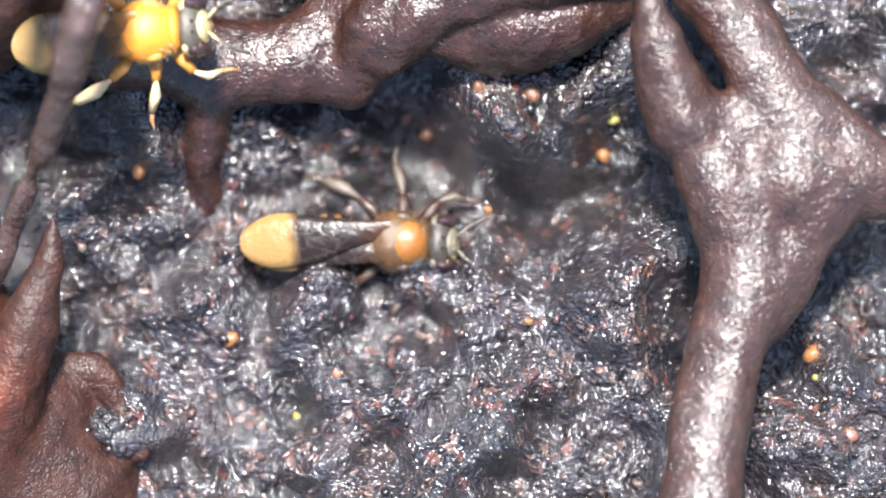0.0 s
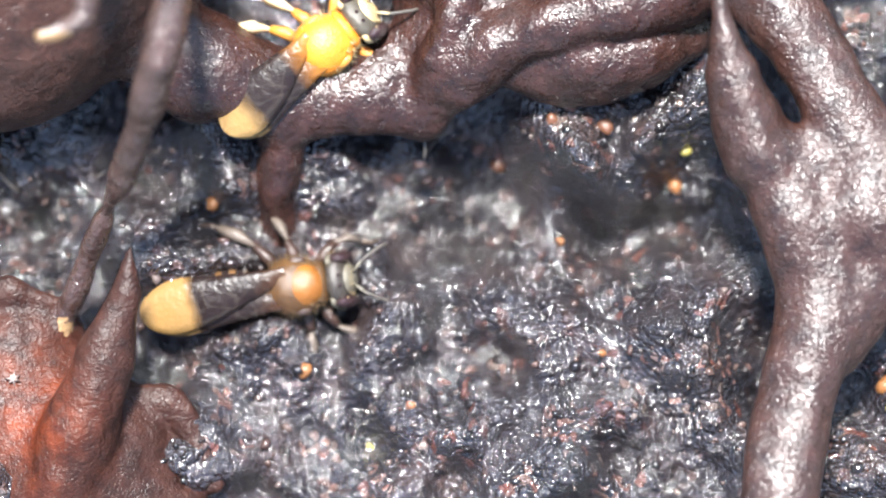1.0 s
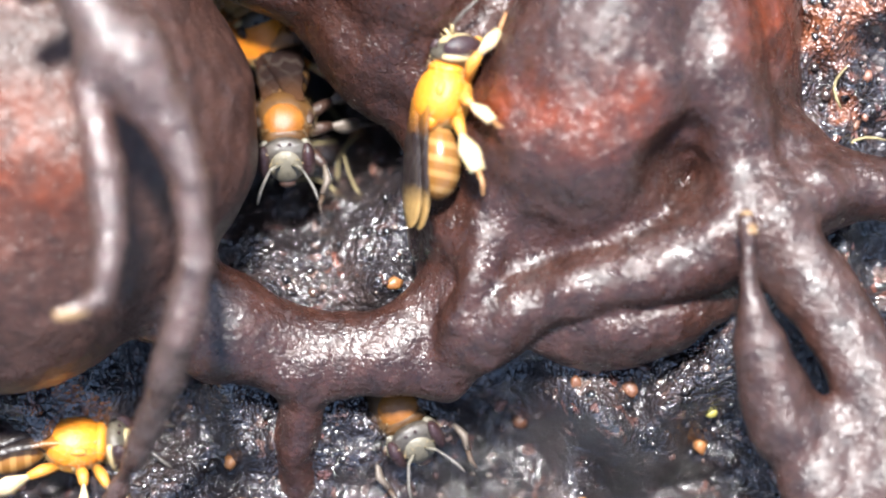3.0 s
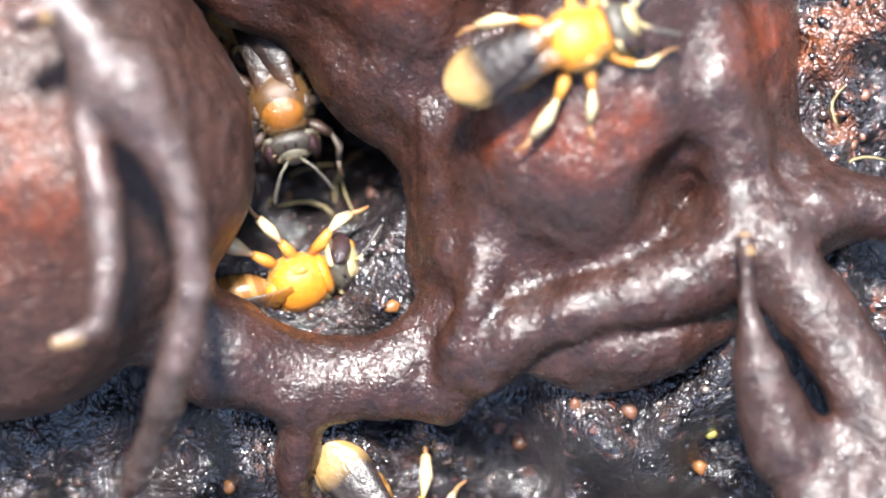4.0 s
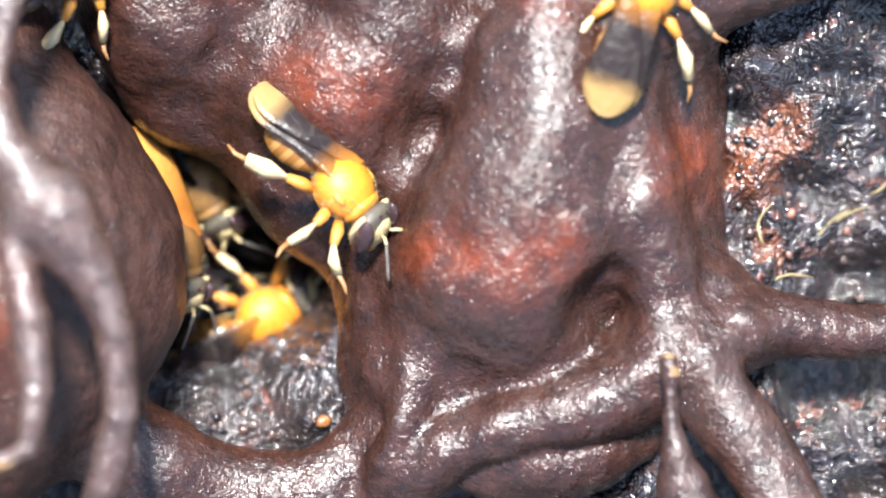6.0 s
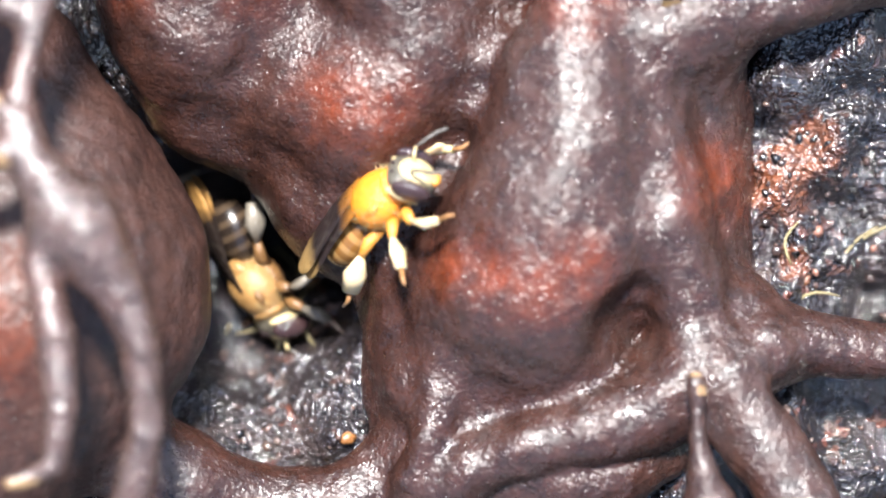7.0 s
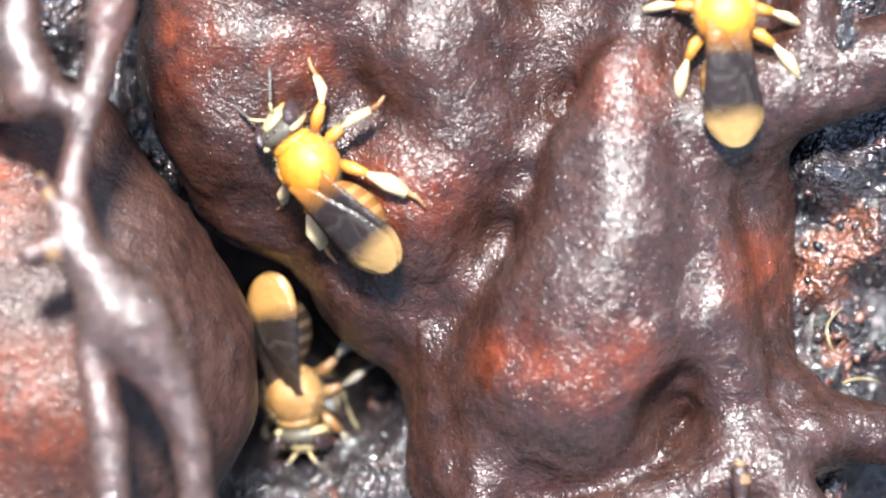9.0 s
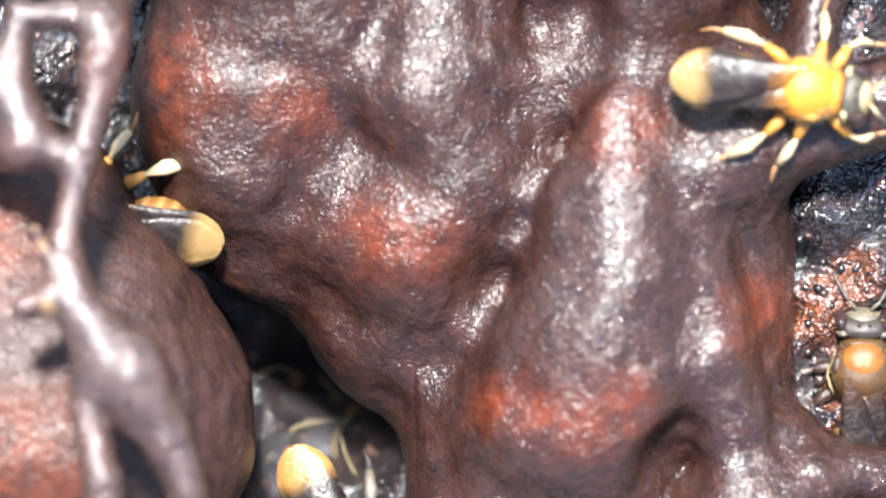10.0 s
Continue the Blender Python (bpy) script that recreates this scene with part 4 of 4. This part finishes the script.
def motions():
    send(
        BEES[0],
        (0, -1.78, -12.82, -2, 0, 0, 0, 1),
        (0.3, -2.09, -12.44, 0, 0, 0, 0, 1),
        (0.6, -4.5, -13.01, 4, 0, 0, 0, 1),
        (0.9, -6.7, -12.91, 14, 0, 0, 0, 1),
        (1, -7.02, -13.18, 8, 0, 0, 0, 1),
        (1.2, -8.01, -13.77, -22, 0, 0, 0, 1),
        (1.5, -9.48, -13.65, -74, -48, -12, 0.3, 1),
        (1.8, -11.49, -15.28, -105, -20, 0, 0, 1),
        (2, -12.81, -18.16, -112, 0, 0, 0, 1),
        (2.1, -13.08, -18.77, -118, 0, 0, 0, 1),
        (2.3, -13.36, -18.78, -125, 0, 0, 0, 1),
        (2.5, -13.7, -19.46, -130, 0, 0, 0, 1),
        (10, -12.54, -29.93, -130, 0, 0, 0, 1),
    )
    send(
        BEES[1],
        (0, -8.92, -6.72, 5, 0, 0, 0.9, 0),
        (0.3, -7.35, -6.61, 5, 0, 0, 0.9, 0),
        (0.6, -6.65, -5.67, 18, 0, 0, 0.9, 0),
        (0.9, -6.11, -6, 14, 0, 0, 0.9, 0),
        (1, -6.05, -6.03, 38, 0, 0, 0.9, 0),
        (1.2, -5.04, -6.14, 60, 0, 0, 0.8, 0),
        (1.5, -4.94, -5.19, 66, 45, 0, 0.4, 0),
        (1.8, -4.42, -4.26, 70, 58, 0, 0, 0),
        (2.1, -3.72, -3.13, 78, 66, 0, 0, 0),
        (2.5, -3.34, -2.12, 72, 68, 0, 0, 0),
        (3, -3.31, 0.06, 78, 72, 0, 0, 0),
        (3.2, -3.25, 0.48, 80, 70, 0, 0, 0),
        (3.5, -2.52, 1.21, 60, 40, 0, 0, 0),
        (3.9, -0.21, 2.02, 25, 15, 0, 0, 0),
        (4.3, 2.1, 2.26, 10, 0, 0, 0, 0),
        (4.5, 2.06, 1.89, 8, 0, 0, 0, 0),
        (4.9, 2.2, 2.5, 12, 0, 0, 0, 0),
        (5.2, 2.8, 3.5, 32, 0, 0, 0, 0),
        (5.5, 3.77, 5.19, 40, 0, 0, 0, 0),
        (5.7, 4.2, 6.07, 52, 0, 0, 0, 0),
        (6.2, 4.9, 7.81, 75, 0, 0, 0, 0),
        (6.8, 4.94, 9.51, 85, 0, 0, 0, 0),
        (7.5, 5.08, 11.28, 130, 0, 0, 0, 0),
        (8.2, 5.57, 10.24, 175, 0, 0, 0, 0),
        (8.7, 5.97, 10.16, 120, 0, 0, 0.8, 0),
        (9, 4.86, 9.6, 93, 0, 0, 0.8, 0),
        (9.3, 5.74, 9.43, 62, 0, 0, 0.6, 0),
        (9.5, 6.49, 9.58, 50, 0, 0, 0.5, 0),
        (9.8, 6.83, 9.45, 14, 0, 0, 0.5, 0),
        (10, 7.26, 8.53, -8, 0, 0, 0.5, 0),
    )
    send(
        BEES[2],
        (0, -2.99, 10.58, -110, 0, 0, 0, 0),
        (1.8, -7.89, -1.24, -120, 0, 0, 0, 0),
        (2.5, -7.49, 0, -150, 0, 0, 0, 0),
        (2.9, -8.54, 1.93, -160, 0, 0, 0, 0),
        (3.2, -9.06, 2.06, -165, 0, 0, 0, 0),
        (3.5, -8.73, -0.62, -100, 0, 0, 0, 0),
        (3.8, -7.75, -3.55, -30, -20, 0, 0, 0),
        (4, -7.4, -4.68, 20, -45, 0, 0, 0),
        (4.3, -6.9, -4.7, 60, -65, -30, 2.2, 0),
        (4.5, -6.95, -3.9, 61, -65, -30, 2.2, 0),
        (4.9, -7.44, -2.88, 68, -65, -30, 2.2, 0),
        (5, -7.38, -3.4, 70, -63, -30, 2.2, 0),
        (5.2, -7.26, -3.22, 76, -60, -30, 2.2, 0),
        (5.5, -7.1, -1.95, 80, -55, -28, 3.4, 0),
        (5.7, -7.05, -0.65, 80, -50, -26, 3.8, 0),
        (6, -6.46, -2.31, 30, -30, 0, 0, 0),
        (6.3, -5.79, -5.45, -40, 0, 0, 0, 1),
        (6.8, -5.16, -8.89, -85, 0, 0, -0.2, 1),
        (7, -4.9, -10.45, -85, 0, 0, -0.2, 1),
        (7.3, -3.11, -14.02, -85, 0, 0, 0, 1),
        (10, -4.71, -26.3, -85, 0, 0, 0, 1),
    )
    send(
        BEES[3],
        (0, -5.67, 9.14, -90, 0, 0, 0.0, 1),
        (1.5, -9.73, 0.62, -90, 0, 0, 0.0, 1),
        (2.1, -9.5, 0.88, -90, 0, 0, 0.0, 1),
        (2.4, -8.67, 0.9, -88, 0, 0, 0.0, 1),
        (2.5, -8.65, 0.64, -88, 0, 0, 0.0, 1),
        (2.7, -8.39, 0.11, -86, 0, 38, 3.2, 1),
        (3, -7.98, -0.64, -86, 0, 38, 4.2, 1),
        (3.2, -8.04, -0.62, -84, 0, 36, 4.3, 1),
        (3.6, -8.02, -0.1, -80, 0, 0, 4.8, 1),
        (4.3, -7.84, 0.86, -75, 0, 0, 5.6, 1),
        (4.5, -7.53, 0.8, -75, 0, 0, 5.6, 1),
        (4.9, -7.21, 0.36, -75, 0, 0, 5.2, 1),
        (5.2, -6.94, -0.06, -75, 0, 0, 3.5, 1),
        (5.5, -6.61, -0.12, -75, 0, 0, 0.0, 1),
        (5.7, -7.02, 0.19, -80, 0, 0, 0.0, 1),
        (6.2, -9.91, 1.28, -160, 0, 0, -0.5, 1),
        (6.8, -13.98, 2.45, -170, 0, 0, -0.5, 1),
        (7, -15.17, 2.53, -170, 0, 0, -0.5, 1),
        (10, -19.35, 3.24, -170, 0, 0, -0.5, 1),
    )
    send(
        BEES[4],
        (0, -16.75, -7.28, -20, 0, 0, 0, 1),
        (1.5, -18.78, -9.28, -20, 0, 0, 0, 1),
        (2.4, -20.71, -10.59, -20, 0, 0, 0, 1),
        (2.5, -19.05, -10.61, -18, 20, 0, 0, 1),
        (2.7, -15.85, -10.21, -15, 40, 0, 0, 1),
        (3, -14.15, -10.12, 0, 50, 0, 0, 1),
        (3.2, -13.05, -9.64, 0, 50, 0, 0, 1),
        (3.5, -10.65, -9.7, -15, 20, 0, 0, 1),
        (3.9, -5.32, -12.16, -45, 0, 0, 0, 1),
        (4.3, -2.82, -14.78, -80, 0, 0, 0, 1),
        (4.5, -1.99, -17.56, -80, 0, 0, 0, 1),
        (10, -2.28, -31.66, -80, 0, 0, 0, 1),
    )
    send(
        BEES[5],
        (0, -2.43, -3.97, -115, 0, 0, -0.1, 1),
        (1.5, -3.62, -7.68, -115, 0, 0, -0.7, 1),
        (2, -4.73, -9, -115, 0, 15, -0.6, 1),
        (2.1, -4.62, -9.19, -115, 0, 15, -0.5, 1),
        (2.5, -4.39, -8.09, -112, 0, 20, -0.2, 1),
        (2.7, -5.15, -8.87, -85, 0, 25, -0.3, 1),
        (3, -4.67, -9, -62, 0, 25, -0.2, 1),
        (3.2, -3.35, -9.79, -26, 0, 0, 0, 1),
        (3.6, -0.83, -12.38, -50, 0, 0, 0, 1),
        (4.2, 1.92, -17.14, -60, 0, 0, 0, 1),
        (10, 3.49, -35.04, -60, 0, 0, 0, 1),
    )
    send(
        BEES[6],
        (0, -9.4, 3.6, -60, 0, 0, 0, 1),
        (5.4, -9.2, 3.3, -60, 0, 0, 0, 1),
        (5.7, -8.9, 2.6, -58, -20, -5, 0.8, 1),
        (6.2, -8.3, 0.9, -56, -50, -10, 2.6, 1),
        (6.8, -7.71, -0.57, -55, -70, -10, 2.2, 0),
        (7, -7.5, -1.01, -60, -70, -10, 2.2, 0),
        (7.2, -7.11, -1.99, -62, -70, -10, 2.2, 0),
        (7.5, -6.93, -2.44, -62, -70, -15, 2.2, 0),
        (7.7, -6.5, -2.83, -62, -70, -15, 2.2, 0),
        (8, -7, -2.1, -65, -65, -15, 2.2, 0),
        (8.2, -7.95, -1.8, -68, -60, -15, 2.2, 0),
        (8.5, -7.74, -1.93, -70, -45, -15, 2.2, 0),
        (8.7, -7.57, -1.94, -72, -35, -15, 2.2, 0),
        (9, -7.69, -1.73, -80, -25, -15, 2.2, 0),
        (9.3, -7.72, -2.35, -80, -10, -10, 2.2, 0),
        (9.5, -7.2, -2.85, -75, 0, 0, 0, 0),
        (9.8, -6.57, -4.56, -70, 0, 0, 0, 0),
        (10, -6.02, -5.31, -68, 0, 0, 0, 0),
    )
    send(
        BEES[7],
        (0, -3.88, 18.38, -80, 0, 0, 0, 0),
        (4.3, -5.07, 9.86, -70, 0, 0, 0, 0),
        (4.9, -3.99, 6.93, -70, 0, 0, 0, 0),
        (5.2, -3.86, 3.8, -72, 0, -15, 0, 0),
        (5.4, -3.5, 2.73, -65, 0, -46, 0.4, 0),
        (5.5, -3.45, 2.56, -64, 0, -48, 0.4, 0),
        (5.7, -3.93, 1.39, -95, 30, 0, 0, 0),
        (6, -3.94, 1.46, -50, 45, 0, 0, 0),
        (6.3, -3.92, 1.28, 0, 45, 0, 0, 0),
        (6.8, -4.29, 0.96, 38, 60, 40, 0, 0),
        (7, -3.66, 1.67, 40, 60, 40, 0, 0),
        (7.2, -3.24, 1.9, 48, 60, 40, 0, 0),
        (7.5, -2.95, 3.99, 64, 62, 18, 0, 0),
        (7.7, -2.46, 4.06, 66, 62, 18, 0, 0),
        (8, -2.26, 4.7, 68, 58, 18, 0, 0),
        (8.2, -3.17, 4.81, 70, 50, 0, 0, 0),
        (8.5, -3.51, 4.95, 86, 38, 0, 0, 0),
        (8.7, -4.58, 3.77, 96, 15, 0, 0, 0),
        (9, -7.12, 5.22, 128, 35, 0, 0.5, 0),
        (9.3, -8.42, 5.31, 142, 30, 0, 0.8, 0),
        (9.5, -10.2, 4.5, 161, 25, 0, 1.4, 0),
        (9.6, -11.02, 4.51, 160, 25, 0, 3.2, 1),
        (9.8, -12.2, 5.1, 156, 25, 0, 2.4, 1),
        (10, -13.25, 5.45, 160, 30, 0, 2.3, 1),
    )
    send(
        BEES[8],
        (0, 14.85, 5.77, 80, 0, 0, 0, 1),
        (9, 14.7, -4.95, 120, 0, 0, 0, 1),
        (9.5, 12.17, -1.82, 120, 0, 0, 0, 1),
        (9.8, 10.45, 0.04, 100, 0, 0, 0, 1),
        (10, 9.18, 0.47, 88, 0, 0, 0, 1),
    )
    send(
        BEES[9],
        (0, -12.47, 20.61, -50, 0, 0, 0, 0),
        (4.9, -13.62, 6.15, -50, 0, 0, 0, 0),
        (5.4, -13.23, 9.41, -50, 0, 0, 0, 0),
        (5.55, -12.15, 8.27, -50, 0, 0, 0, 0),
        (5.7, -10.72, 6.33, -52, 0, 0, 0, 0),
        (6, -11.42, 7.97, 20, 0, 0, 0, 0),
        (6.3, -12.19, 11.1, 90, 0, 0, 0, 0),
        (7, -14.78, 15.69, 120, 0, 0, 0, 0),
        (10, -22.49, 14.77, 120, 0, 0, 0, 0),
    )
    send(
        BEES[10],
        (0, -12.06, 18.7, -60, 0, 0, 0, 0),
        (4.3, -13.08, 6.4, -48, 0, 0, 0, 0),
        (4.9, -11.0, 4.0, -48, 14, 0, 0.8, 0),
        (5.2, -9.2, 2.0, -50, 58, 0, 3.4, 0),
        (5.4, -8.6, 0.7, -56, 70, 0, 3.9, 0),
        (5.5, -8.5, 0.0, -60, 70, 0, 3.9, 0),
        (5.7, -8.5, -1.1, -68, 72, 0, 3.8, 0),
        (6.2, -9.8, 0.6, -76, 40, 0, 1.8, 1),
        (6.8, -11.3, 2.4, -80, 0, 0, -0.6, 1),
        (7, -11.5, 2.0, -82, 0, 0, -0.8, 1),
        (7.5, -12.6, 1.6, -90, 0, 0, -0.8, 1),
        (10, -13.6, 2.2, -100, 0, 0, 0, 1),
    )


motions()
